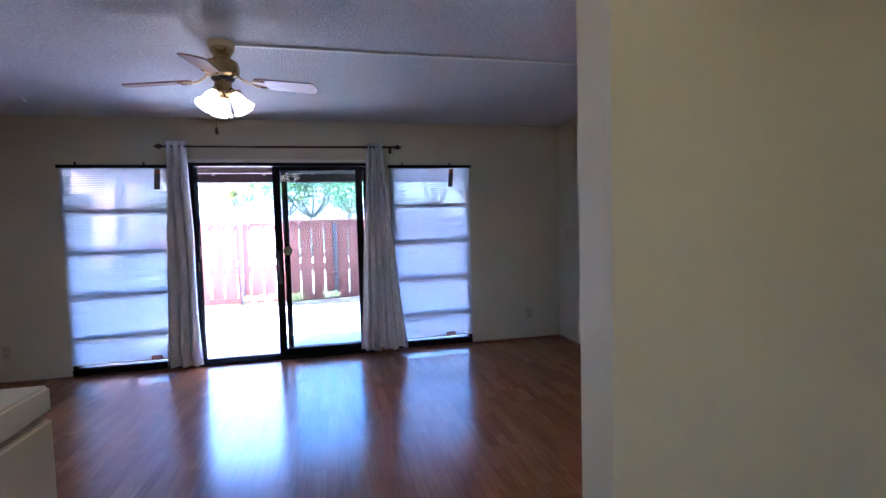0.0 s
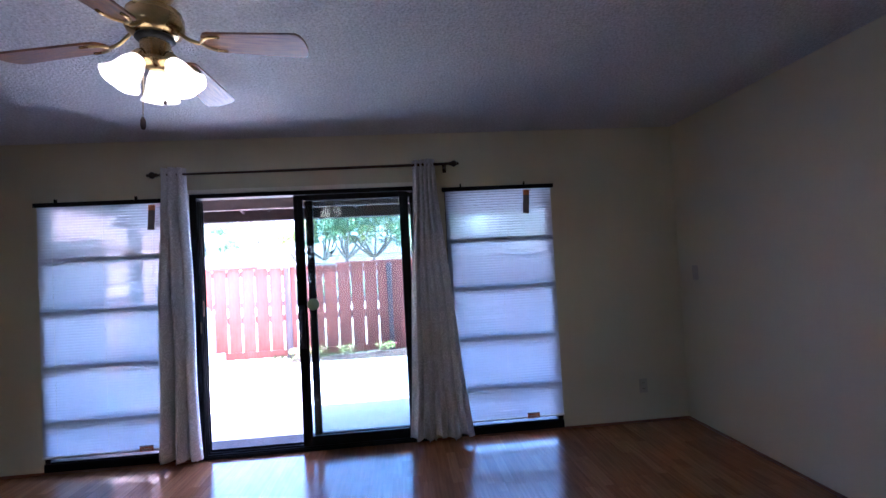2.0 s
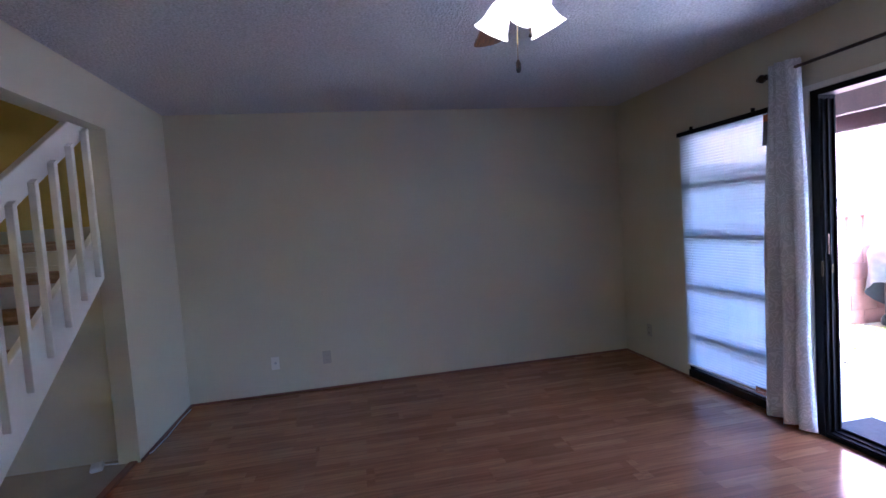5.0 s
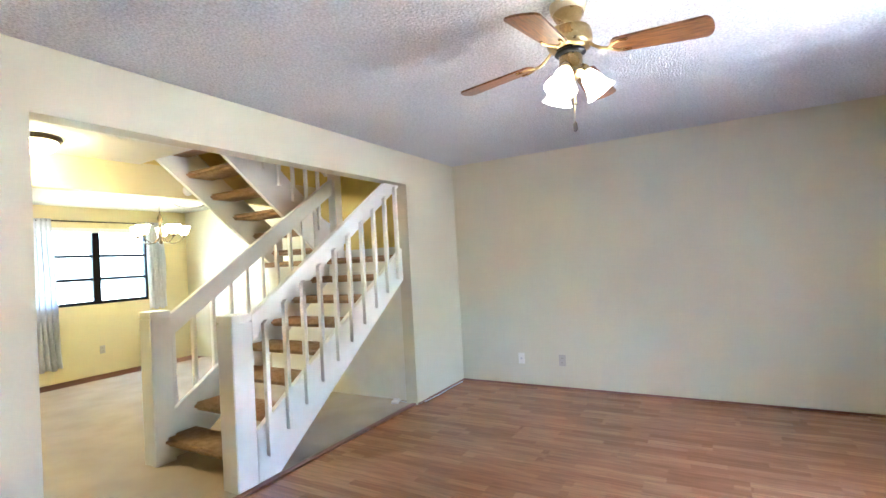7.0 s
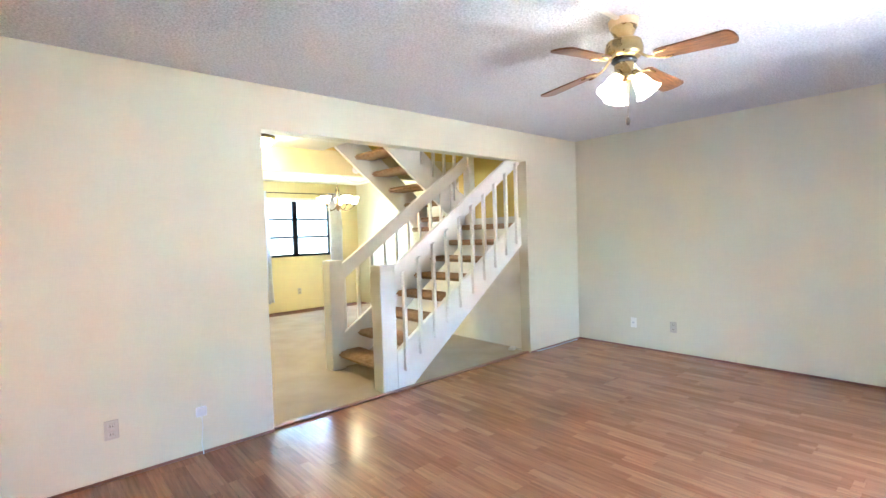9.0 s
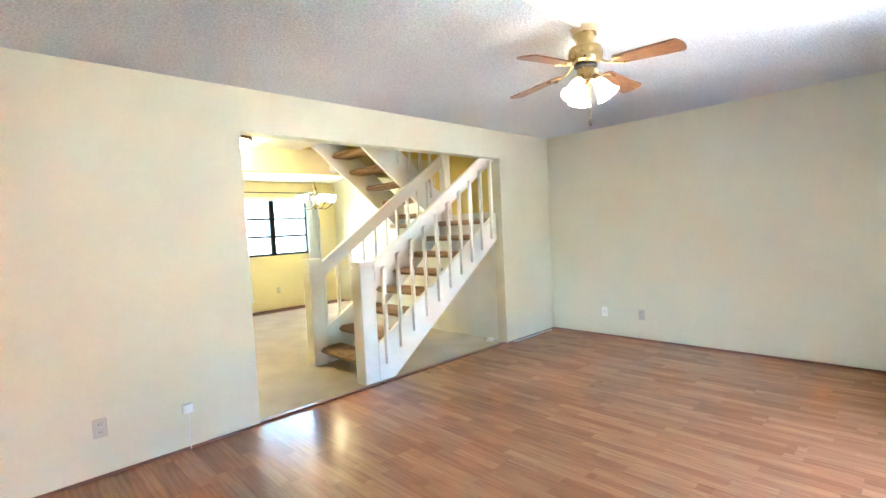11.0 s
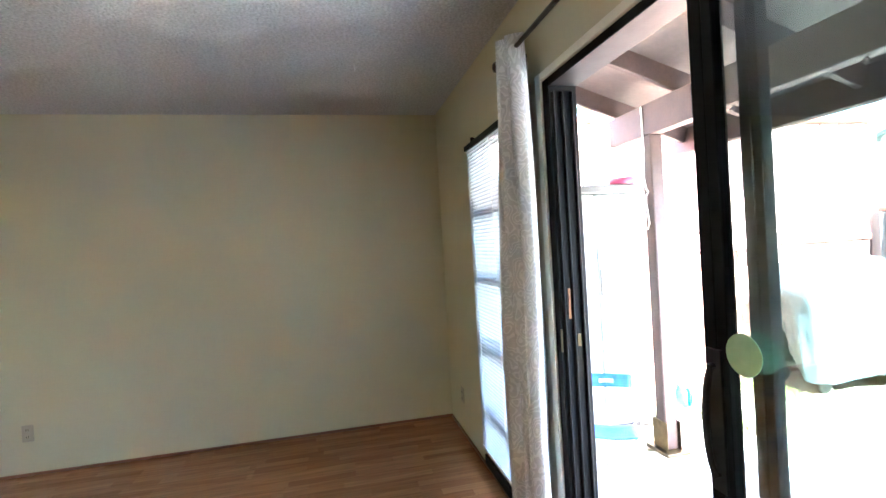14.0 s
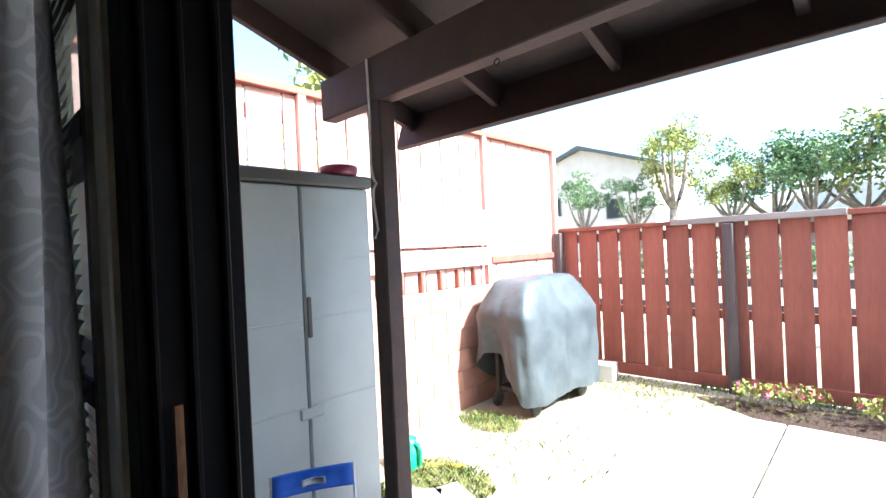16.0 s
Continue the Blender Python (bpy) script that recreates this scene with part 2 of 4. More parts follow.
gl.new(gms.outputs[0], gn["Material Output"].inputs["Surface"])


def laminate():
    m, n, l, p = material("laminate_plank")
    tc, oi = n.new("ShaderNodeTexCoord"), n.new("ShaderNodeObjectInfo")
    sc = n.new("ShaderNodeVectorMath")
    sc.operation = "SCALE"
    cmb = n.new("ShaderNodeCombineXYZ")
    mul = n.new("ShaderNodeMath")
    mul.operation = "MULTIPLY"
    mul.inputs[1].default_value = 37.0
    l.new(oi.outputs["Random"], mul.inputs[0])
    l.new(mul.outputs[0], cmb.inputs[0])
    rnd = n.new("ShaderNodeMath")
    rnd.operation = "MULTIPLY"
    rnd.inputs[1].default_value = 0.195 * 3
    fl = n.new("ShaderNodeMath")
    fl.operation = "FLOOR"
    m9 = n.new("ShaderNodeMath")
    m9.operation = "MULTIPLY"
    m9.inputs[1].default_value = 211.0
    l.new(oi.outputs["Random"], m9.inputs[0])
    l.new(m9.outputs[0], fl.inputs[0])
    l.new(fl.outputs[0], rnd.inputs[0])
    l.new(rnd.outputs[0], cmb.inputs[1])
    ad = n.new("ShaderNodeVectorMath")
    sw = n.new("ShaderNodeMapping")
    sw.inputs["Rotation"].default_value = (0, 0, radians(90))
    l.new(tc.outputs["Object"], sw.inputs[0])
    l.new(sw.outputs[0], ad.inputs[0])
    l.new(cmb.outputs[0], ad.inputs[1])
    br = n.new("ShaderNodeTexBrick")
    br.offset, br.offset_frequency = 0.37, 2
    br.inputs["Scale"].default_value = 1.0
    br.inputs["Brick Width"].default_value, br.inputs["Row Height"].default_value = 0.55, 0.065
    br.inputs["Mortar Size"].default_value = 0.0004
    br.inputs["Color1"].default_value, br.inputs["Color2"].default_value = (0.27, 0.105, 0.042, 1), (0.37, 0.160, 0.068, 1)
    br.inputs["Mortar"].default_value = (0.16, 0.065, 0.03, 1)
    l.new(ad.outputs[0], br.inputs[0])
    mp = n.new("ShaderNodeMapping")
    mp.inputs["Scale"].default_value = (2.2, 34, 1)
    l.new(ad.outputs[0], mp.inputs[0])
    ns = n.new("ShaderNodeTexNoise")
    ns.inputs["Scale"].default_value, ns.inputs["Detail"].default_value = 1.6, 6
    l.new(mp.outputs[0], ns.inputs[0])
    hs = n.new("ShaderNodeHueSaturation")
    mr = n.new("ShaderNodeMapRange")
    mr.inputs["From Min"].default_value, mr.inputs["From Max"].default_value = 0.3, 0.7
    mr.inputs["To Min"].default_value, mr.inputs["To Max"].default_value = 0.8, 1.18
    l.new(ns.outputs[0], mr.inputs[0])
    l.new(mr.outputs[0], hs.inputs["Value"])
    l.new(br.outputs["Color"], hs.inputs["Color"])
    l.new(hs.outputs[0], p.inputs["Base Color"])
    r2 = n.new("ShaderNodeMapRange")
    r2.inputs["To Min"].default_value, r2.inputs["To Max"].default_value = 0.16, 0.26
    l.new(ns.outputs[0], r2.inputs[0])
    l.new(r2.outputs[0], p.inputs["Roughness"])
    bp = n.new("ShaderNodeBump")
    p.inputs["Specular IOR Level"].default_value = 0.5
    bp.inputs["Strength"].default_value, bp.inputs["Distance"].default_value = 0.03, 0.0005
    l.new(ns.outputs[0], bp.inputs["Height"])
    l.new(bp.outputs[0], p.inputs["Normal"])
    return m


M_LAMINATE = laminate()

# ---------------------------------------------------------------- mesh helpers
def cuboid(bm, x0, x1, y0, y1, z0, z1, m=None):
    vs = [bm.verts.new(m @ Vector((x, y, z)) if m else (x, y, z)) for x, y, z in (
        (x0, y0, z0), (x1, y0, z0), (x1, y1, z0), (x0, y1, z0), (x0, y0, z1), (x1, y0, z1), (x1, y1, z1), (x0, y1, z1))]
    for f in ((0, 3, 2, 1), (4, 5, 6, 7), (0, 1, 5, 4), (1, 2, 6, 5), (2, 3, 7, 6), (3, 0, 4, 7)):
        bm.faces.new([vs[i] for i in f])
    return vs


def mesh_of(bm, name, mat, smooth=False, bevel=0.0, segments=1):
    if bevel:
        bmesh.ops.bevel(bm, geom=list(bm.edges), offset=bevel, segments=segments, affect="EDGES", clamp_overlap=True)
    bmesh.ops.recalc_face_normals(bm, faces=bm.faces)
    me = bpy.data.meshes.new(name)
    bm.to_mesh(me)
    bm.free()
    me.materials.append(mat)
    if smooth:
        me.shade_smooth()
    return me


def made(name, bm, mat, parent=None, smooth=False, bevel=0.0, segments=1):
    ob = new(name, mesh_of(bm, name, mat, smooth, bevel, segments))
    ob.parent = parent
    return ob


def boxes(name, rows, mat, parent=None, bevel=0.0, m=None):
    bm = bmesh.new()
    for r in rows:
        cuboid(bm, *r, m)
    return made(name, bm, mat, parent, bevel=bevel)


def holder(name, x, y, z, rz=0):
    ob = new(name)
    ob.empty_display_size = 0.1
    ob.matrix_world = pose(x, y, z, 0, 0, rz)
    return ob


def turned(bm, profile, steps=24, m=None, closed=True):
    """A body of revolution about z; profile: (radius, height) pairs."""
    rings = []
    for r, z in profile:
        ring = []
        for i in range(steps):
            a = 2 * math.pi * i / steps
            v = Vector((r * math.cos(a), r * math.sin(a), z))
            ring.append(bm.verts.new(m @ v if m else v))
        rings.append(ring)
    for a, b in zip(rings, rings[1:]):
        for i in range(steps):
            j = (i + 1) % steps
            bm.faces.new((a[i], a[j], b[j], b[i]))
    if closed:
        bm.faces.new(rings[0][::-1])
        bm.faces.new(rings[-1])


def tube(bm, points, radius, steps=8):
    """A round bar along points; radius a number or one for each point."""
    pts = [Vector(p) for p in points]
    rings = []
    for i, p in enumerate(pts):
        d = (pts[min(i + 1, len(pts) - 1)] - pts[max(i - 1, 0)]).normalized()
        side = d.cross(Vector((0, 0, 1)) if abs(d.z) < 0.9 else Vector((1, 0, 0))).normalized()
        up = side.cross(d)
        r = radius[i] if isinstance(radius, (list, tuple)) else radius
        rings.append([bm.verts.new(p + r * (math.cos(2 * math.pi * k / steps) * side + math.sin(2 * math.pi * k / steps) * up)) for k in range(steps)])
    for a, b in zip(rings, rings[1:]):
        for i in range(steps):
            j = (i + 1) % steps
            bm.faces.new((a[i], a[j], b[j], b[i]))
    bm.faces.new(rings[0][::-1])
    bm.faces.new(rings[-1])


def arc(points, n=8):
    """Smooth points along a quadratic curve of three points."""
    a, b, c = [Vector(p) for p in points]
    return [(1 - t) ** 2 * a + 2 * t * (1 - t) * b + t * t * c for t in [i / n for i in range(n + 1)]]

# ---------------------------------------------------------------- structure
XW, XE, YS, YN, ZC = -3.22, 2.78, 1.14, 5.31, 2.485
YH, YD, ZU = -1.0, -4.15, 4.9       # header line, dining end wall, top of the stairwell


def structure(ob, label):
    return tagged(ob, label, kind="structure")


structure(boxes("wall_north", [
    (XW - 0.12, -2.30, YN, 5.45, -0.3, 2.9), (-2.30, -1.36, YN, 5.45, 2.03, 2.9), (-2.30, -1.36, YN, 5.45, -0.3, 0.02), (-1.36, -1.20, YN, 5.45, -0.3, 2.9),
    (-1.20, 0.62, YN, 5.45, 2.055, 2.9), (-1.20, 0.62, YN, 5.45, -0.3, -0.01), (0.62, 0.80, YN, 5.45, -0.3, 2.9), (0.80, 1.69, YN, 5.45, 2.03, 2.9),
    (0.80, 1.69, YN, 5.45, -0.3, 0.02), (1.69, XE + 0.12, YN, 5.45, -0.3, 2.9)], M_WALL), "cream painted wall with the sliding door and windows")
structure(boxes("wall_south", [(XW, -2.23, 1.01, YS, 0, 2.485), (-2.23, 0.725, 1.01, YS, 2.17, 2.485), (0.725, XE, 1.01, YS, 0, 2.485),
                               (XW, -0.85, 1.01, YS, 2.485, 2.77), (XW, XE, 1.01, YS, 2.77, ZU)], M_WALL), "cream painted wall with wide opening to the stair hall")
structure(boxes("wall_west", [(XW - 0.12, XW, YD - 0.12, YN, -0.2, ZU)], M_WALL), "plain cream painted side wall")
structure(boxes("wall_east", [(XE, XE + 0.12, YD - 0.12, YN, -0.2, ZU)], M_WALL), "plain cream painted side wall with raceway")
WX0, WX1, WZ0, WZ1 = -2.58, -0.95, 1.03, 2.14     # dining window
structure(boxes("wall_dining", [(XW, WX0, YD - 0.12, YD, -0.2, 2.485), (WX0, WX1, YD - 0.12, YD, -0.2, WZ0), (WX0, WX1, YD - 0.12, YD, WZ1, 2.485),
                                (WX1, XE, YD - 0.12, YD, -0.2, 2.485)], M_HALLWALL), "pale yellow dining room wall with a window")
structure(boxes("header_beam", [(XW, XE, YH - 0.12, YH, 2.19, ZU)], M_HALLWALL), "painted header between stair hall and dining room")
structure(boxes("wall_understair", [(-2.42, -2.30, YH, 1.01, 0, 1.33)], M_WHITE), "white painted wall under the stair landing")
structure(boxes("ceiling", [(XW, XE, YS, YN, ZC, ZC + 0.12)], M_CEIL), "white sprayed popcorn ceiling")
structure(boxes("ceiling_hall", [(-0.85, XE, YH, YS, ZC, 2.77)], M_SMOOTHCEIL), "plain ceiling of the stair hall")
structure(boxes("ceiling_dining", [(XW, XE, YD, YH - 0.12, 2.45, 2.6)], M_SMOOTHCEIL), "plain dining room ceiling")
structure(boxes("ceiling_stairwell", [(XW, XE, YH, 1.01, ZU, ZU + 0.1)], M_SMOOTHCEIL), "plain ceiling over the stairwell")
structure(boxes("floor_hall", [(XW, XE, -3.73, 1.10, -0.1, 0.004)], M_CARPET), "beige carpet floor of hall and dining room")
structure(boxes("floor_dining_edge", [(XW, XE, YD, -3.732, -0.1, 0.0)], M_DARKFLOOR), "dark reddish wood floor strip")
# lining added over the walls; warm lamp light is in its colour
structure(boxes("wall_stairwell", [(XW, XW + 0.01, YH, 1.0, 1.6, ZU - 0.01), (XW, XE, 0.998, 1.008, 2.78, ZU - 0.01), (XW, -2.24, 0.998, 1.008, 1.6, 2.78), (-2.24, -0.86, 0.998, 1.008, 2.19, 2.78), (XW + 0.012, -0.86, YH, YH + 0.01, 2.5, ZU - 0.01)], M_LAMPLIT_YELLOW), "stairwell wall lining with warm lamp light put into its yellow")
floor = structure(boxes("floor", [(XW, XE, 1.10, YN, -0.1, -0.008)], M_BASE), "reddish brown strip laminate floor")
structure(boxes("threshold", [(-2.23, 0.725, 1.075, 1.125, 0.001, 0.016)], M_BASE, bevel=0.005), "reddish wood threshold strip")

bm = bmesh.new()
for x0, x1, y0, y1 in ((XW, XW + 0.014, YS, YN), (XE - 0.014, XE, YS, YN), (XW + 0.014, -2.23, YS, YS + 0.014), (0.725, XE - 0.014, YS, YS + 0.014),
                       (XW + 0.014, -1.21, YN - 0.014, YN), (0.63, XE - 0.014, YN - 0.014, YN)):
    cuboid(bm, x0, x1, y0, y1, 0.0, 0.018)
structure(made("baseboard", bm, M_BASE, bevel=0.004), "low reddish wood base moulding")

# ---- sliding door
door = structure(holder("door_1", -0.29, 5.38, 0), "dark bronze sliding glass door standing half open")


def child_boxes(parent, name, rows, mat, bevel=0.0):
    inv = parent.matrix_world.inverted()
    return boxes(name, rows, mat, parent, bevel, inv)


child_boxes(door, "frame", [(-1.20, -1.15, 5.307, 5.43, 0.0, 2.055), (0.565, 0.62, 5.307, 5.43, 0.0, 2.055), (-1.15, 0.565, 5.307, 5.43, 2.022, 2.055),
                            (-1.15, 0.565, 5.307, 5.45, -0.01, 0.022), (-1.15, 0.565, 5.312, 5.317, 0.022, 0.034), (-1.15, 0.565, 5.36, 5.366, 0.022, 0.034),
                            (-1.15, 0.565, 5.415, 5.42, 0.022, 0.04), (-1.15, -1.136, 5.32, 5.327, 0.03, 2.0), (-1.15, -1.136, 5.358, 5.366, 0.03, 2.0),
                            (-1.15, -1.136, 5.40, 5.408, 0.03, 2.0)], M_BRONZE, 0.002)


def sash(name, x0, x1, y0, y1, w):
    ob = child_boxes(door, name, [(x0, x0 + w, y0, y1, 0.036, 2.018), (x1 - w, x1, y0, y1, 0.036, 2.018), (x0 + w, x1 - w, y0, y1, 0.036, 0.11),
                                  (x0 + w, x1 - w, y0, y1, 1.975, 2.018), (x0 + w * 0.45, x0 + w * 0.62, y0 - 0.004, y0, 0.05, 1.98)], M_BRONZE, 0.003)
    ym = (y0 + y1) / 2
    g = child_boxes(ob, "glass", [(x0 + w - 0.004, x1 - w + 0.004, ym - 0.003, ym + 0.003, 0.105, 1.98)], M_GLASS)
    g.matrix_parent_inverse = Matrix.Identity(4)
    for v in g.data.vertices:
        v.co = door.matrix_world.inverted() @ v.co
    return ob


slider = sash("sliding_panel", -0.412, 0.50, 5.318, 5.350, 0.072)
fixed = sash("fixed_panel", -0.330, 0.57, 5.370, 5.402, 0.055)
bm = bmesh.new()
inv = door.matrix_world.inverted()
tube(bm, [inv @ Vector(p) for p in [(-0.378, 5.318, 1.10)] + arc([(-0.378, 5.30, 1.10), (-0.378, 5.265, 0.98), (-0.378, 5.30, 0.84)]) + [(-0.378, 5.318, 0.84)]], 0.009)
cuboid(bm, *(-0.40, -0.356, 5.310, 5.319, 0.80, 1.14), inv)
made("handle", bm, M_BLACK, door)
child_boxes(door, "latch_plate", [(-1.150, -1.138, 5.301, 5.307, 0.97, 1.06)], M_DARKBRASS, 0.002)
child_boxes(door, "wood_strip", [(-1.137, -1.132, 5.336, 5.346, 1.10, 1.22)], M_BLADE, 0.001)
child_boxes(door, "keeper", [(-1.150, -1.146, 5.375, 5.390, 0.985, 1.035)], M_DARKBRASS, 0.001)
bm = bmesh.new()
turned(bm, [(0.047, 0), (0.047, 0.002)], 32, inv @ pose(-0.290, 5.3115, 1.144, 90))
made("sticker", bm, M_STICKER, door)["label"] = "round pale green sticker"
child_boxes(door, "interior_trim", [(-1.25, -1.202, YN - 0.012, YN + 0.012, 0.0, 2.09), (0.622, 0.645, YN - 0.012, YN + 0.012, 0.0, 2.09),
                                    (-1.202, 0.622, YN - 0.012, YN + 0.012, 2.057, 2.09)], M_WHITE, 0.003)


# ---- windows with mini blinds
def window(name, x0, x1):
    w = structure(holder(name, (x0 + x1) / 2, 5.38, 0.02), "tall dark-framed hopper window of five panes")
    rows = [(x0, x0 + 0.04, 5.312, 5.40, 0.02, 2.03), (x1 - 0.04, x1, 5.312, 5.40, 0.02, 2.03), (x0 + 0.04, x1 - 0.04, 5.312, 5.40, 0.02, 0.085),
            (x0 + 0.04, x1 - 0.04, 5.312, 5.40, 1.98, 2.03)]
    rows += [(x0 + 0.04, x1 - 0.04, 5.311, 5.39, z - 0.022, z + 0.022) for z in (0.38, 0.785, 1.19, 1.585)]
    child_boxes(w, "frame", rows, M_BRONZE, 0.003)
    zs = (0.085, 0.38, 0.785, 1.19, 1.585, 1.98)
    for a, b in zip(zs, zs[1:]):
        g = child_boxes(w, "pane", [(x0 + 0.038, x1 - 0.038, 5.35, 5.355, a + 0.01, b - 0.01)], M_GLASS)
    child_boxes(w, "sill", [(x0, x1, YN - 0.012, 5.3115, 0.012, 0.075)], M_BRONZE, 0.004)
    return w


def blind(x0, x1, tilt):
    b = tagged(holder("mini_blind", (x0 + x1) / 2, 5.29, 0.12), "white vinyl mini blind lowered and closed before the window", "blind", "window blinds")
    ym = 5.295
    child_boxes(b, "headrail", [(x0 - 0.01, x1 + 0.01, ym - 0.014, ym + 0.014, 1.998, 2.03)], M_BRONZE, 0.002)
    for x in (x0 + 0.14, x1 - 0.24):
        child_boxes(b, "bracket", [(x, x + 0.01, ym - 0.012, ym + 0.012, 2.03, 2.055)], M_BRONZE)
    child_boxes(b, "bottom_rail", [(x0 + 0.01, x1 - 0.01, ym - 0.011, ym + 0.011, 0.118, 0.134)], M_PLATEW, 0.003)
    child_boxes(b, "cord", [(x, x + 0.0016, ym - 0.013, ym - 0.0115, 0.13, 2.0) for x in (x0 + 0.12, (x0 + x1) / 2, x1 - 0.12)], M_ROPE)
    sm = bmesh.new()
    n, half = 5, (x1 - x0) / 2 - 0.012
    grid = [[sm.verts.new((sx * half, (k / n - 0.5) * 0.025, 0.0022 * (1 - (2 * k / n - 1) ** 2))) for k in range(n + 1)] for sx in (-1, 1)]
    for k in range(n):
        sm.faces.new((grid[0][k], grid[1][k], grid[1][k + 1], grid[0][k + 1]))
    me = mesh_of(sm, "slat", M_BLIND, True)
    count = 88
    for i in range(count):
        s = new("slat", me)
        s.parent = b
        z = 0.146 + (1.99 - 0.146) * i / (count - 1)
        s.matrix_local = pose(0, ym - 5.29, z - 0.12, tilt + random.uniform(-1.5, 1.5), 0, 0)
    return b


window("window_1", -2.30, -1.36)
window("window_2", 0.80, 1.69)
blind(-2.31, -1.35, 70)
blind(0.79, 1.70, 59)


def tag(x, z0, z1, w, lean, mats):
    t = tagged(holder("warning_tag", x, 5.277, z0), "orange and grey printed warning tag on the blind", "tag", "blind tags")
    h = z1 - z0
    boxes("card", [(-w / 2, w / 2, -0.001, 0.001, 0, h * 0.78)], mats[0], t)
    boxes("band", [(-w / 2, w / 2, -0.001, 0.001, h * 0.78, h)], mats[1], t)
    boxes("print", [(-w * 0.38, w * 0.38, -0.0018, -0.001, h * k, h * (k + 0.06)) for k in (0.15, 0.3, 0.45)], M_PLATEW if w > 0.08 else M_TAGG, t)
    t.matrix_world = pose(x, 5.277, z0, 0, lean, 0)


tag(-1.475, 1.79, 1.985, 0.05, 4, (M_TAGG, M_TAG))
tag(1.465, 1.79, 1.985, 0.05, 4, (M_TAGG, M_TAG))
tag(-1.56, 0.12, 0.165, 0.10, 0, (M_TAG, M_TAGG))
tag(1.43, 0.12, 0.165, 0.10, 0, (M_TAG, M_TAGG))


# ---- curtains and rod
def curtain(name, tops, bottoms, z_top, z_bot, y, folds, depth, mat, label, phase=0.0, group="", lean=0.0):
    bm = bmesh.new()
    uv = bm.loops.layers.uv.new("uv")
    nu, nv = folds * 10, 26
    vs = []
    for j in range(nv + 1):
        t = j / nv
        e = t ** 1.25
        x0, x1 = tops[0] + (bottoms[0] - tops[0]) * e, tops[1] + (bottoms[1] - tops[1]) * e
        row = []
        for i in range(nu + 1):
            u = i / nu
            a = u * folds * 2 * math.pi + phase
            d = depth * (0.75 + 0.35 * t) * (1 + 0.25 * math.sin(3.1 * u + 2 * t))
            yy = y + lean * t + d * math.sin(a) + 0.012 * math.sin(5 * t + 7 * u)
            xx = x0 + (x1 - x0) * u + 0.012 * math.sin(2 * a + 1.3) + 0.006 * math.sin(9 * t + 4 * u)
            zz = z_top + (z_bot - z_top) * t + (0.012 * math.sin(a * 0.5) if j == nv else 0)
            row.append((bm.verts.new((xx, yy, zz)), u, t))
        vs.append(row)
    for a, b in zip(vs, vs[1:]):
        for i in range(nu):
            f = bm.faces.new((a[i][0], a[i + 1][0], b[i + 1][0], b[i][0]))
            for loop, (_, u, t) in zip(f.loops, (a[i], a[i + 1], b[i + 1], b[i])):
                loop[uv].uv = (u * 1.3, t * 2.2)
    ob = made(name, bm, mat, smooth=True)
    mod = ob.modifiers.new("thick", "SOLIDIFY")
    mod.thickness = 0.003
    return tagged(ob, label, "curtain", group)


LBL = "silver grey damask grommet curtain hanging beside the door"
for tops, bots, ph, nf, deep in (((-1.375, -1.19), (-1.47, -1.145), 0.4, 3, 0.055), ((0.555, 0.725), (0.43, 0.935), 1.2, 5, 0.045)):
    c = curtain("curtain", tops, bots, 2.245, 0.045, 5.21, nf, deep, M_CURTAIN, LBL, ph, "door curtains", 0.012)
    bm = bmesh.new()
    for k in range(3):
        x = tops[0] + (tops[1] - tops[0]) * (k + 0.5) / 3
        turned(bm, [(0.030, -0.002), (0.030, 0.002), (0.019, 0.003), (0.019, -0.003), (0.030, -0.002)], 20, pose(x, 5.205, 2.195, 0, 90 + (12 if k % 2 else -12)), False)
    g = made("grommet", bm, M_STEEL, c)

rod = tagged(holder("curtain_rod", -0.28, 5.205, 2.195), "brown metal curtain rod with turned finials over the door", "curtain rod")
bm = bmesh.new()
tube(bm, [(-1.10, 0, 0), (-0.2, 0, 0.002), (1.12, 0, 0.012)], 0.0095, 12)
tube(bm, [(-0.3, 0, 0.0021), (1.12, 0, 0.012)], 0.0115, 12)
made("pole", bm, M_ROD, rod, True)
for sx, x in ((-1, -1.10), (1, 1.12)):
    bm = bmesh.new()
    turned(bm, [(0.010, 0), (0.018, 0.006), (0.012, 0.014), (0.022, 0.026), (0.027, 0.04), (0.021, 0.054), (0.009, 0.064), (0.013, 0.072), (0.002, 0.082)], 16,
           pose(x, 0, 0.012 if sx > 0 else 0, 0, 90 * sx))
    made("finial", bm, M_ROD, rod, True)
    bm = bmesh.new()
    cuboid(bm, x - sx * 0.03 - 0.006, x - sx * 0.03 + 0.006, 0.0, 0.105, -0.012, 0.004)
    cuboid(bm, x - sx * 0.03 - 0.015, x - sx * 0.03 + 0.015, 0.098, 0.105, -0.04, 0.03)
    made("bracket", bm, M_ROD, rod, bevel=0.002)

# ---- ceiling fan
FX, FY = -0.425, 3.245
fan = tagged(holder("ceiling_fan", FX, FY, ZC), "antique brass ceiling fan with oak blades and three lit glass shades", "ceiling fan")
bm = bmesh.new()
turned(bm, [(0.072, -0.035), (0.078, -0.002), (0.078, 0.0)], 32)
made("mounting_plate", bm, surface("painted_wood_block", (0.62, 0.48, 0.27), (0.7, 0.56, 0.34), scale=8, rough=0.5), fan, True)
bm = bmesh.new()
turned(bm, [(0.066, -0.034), (0.067, -0.045), (0.050, -0.075), (0.046, -0.095), (0.052, -0.105)], 32)
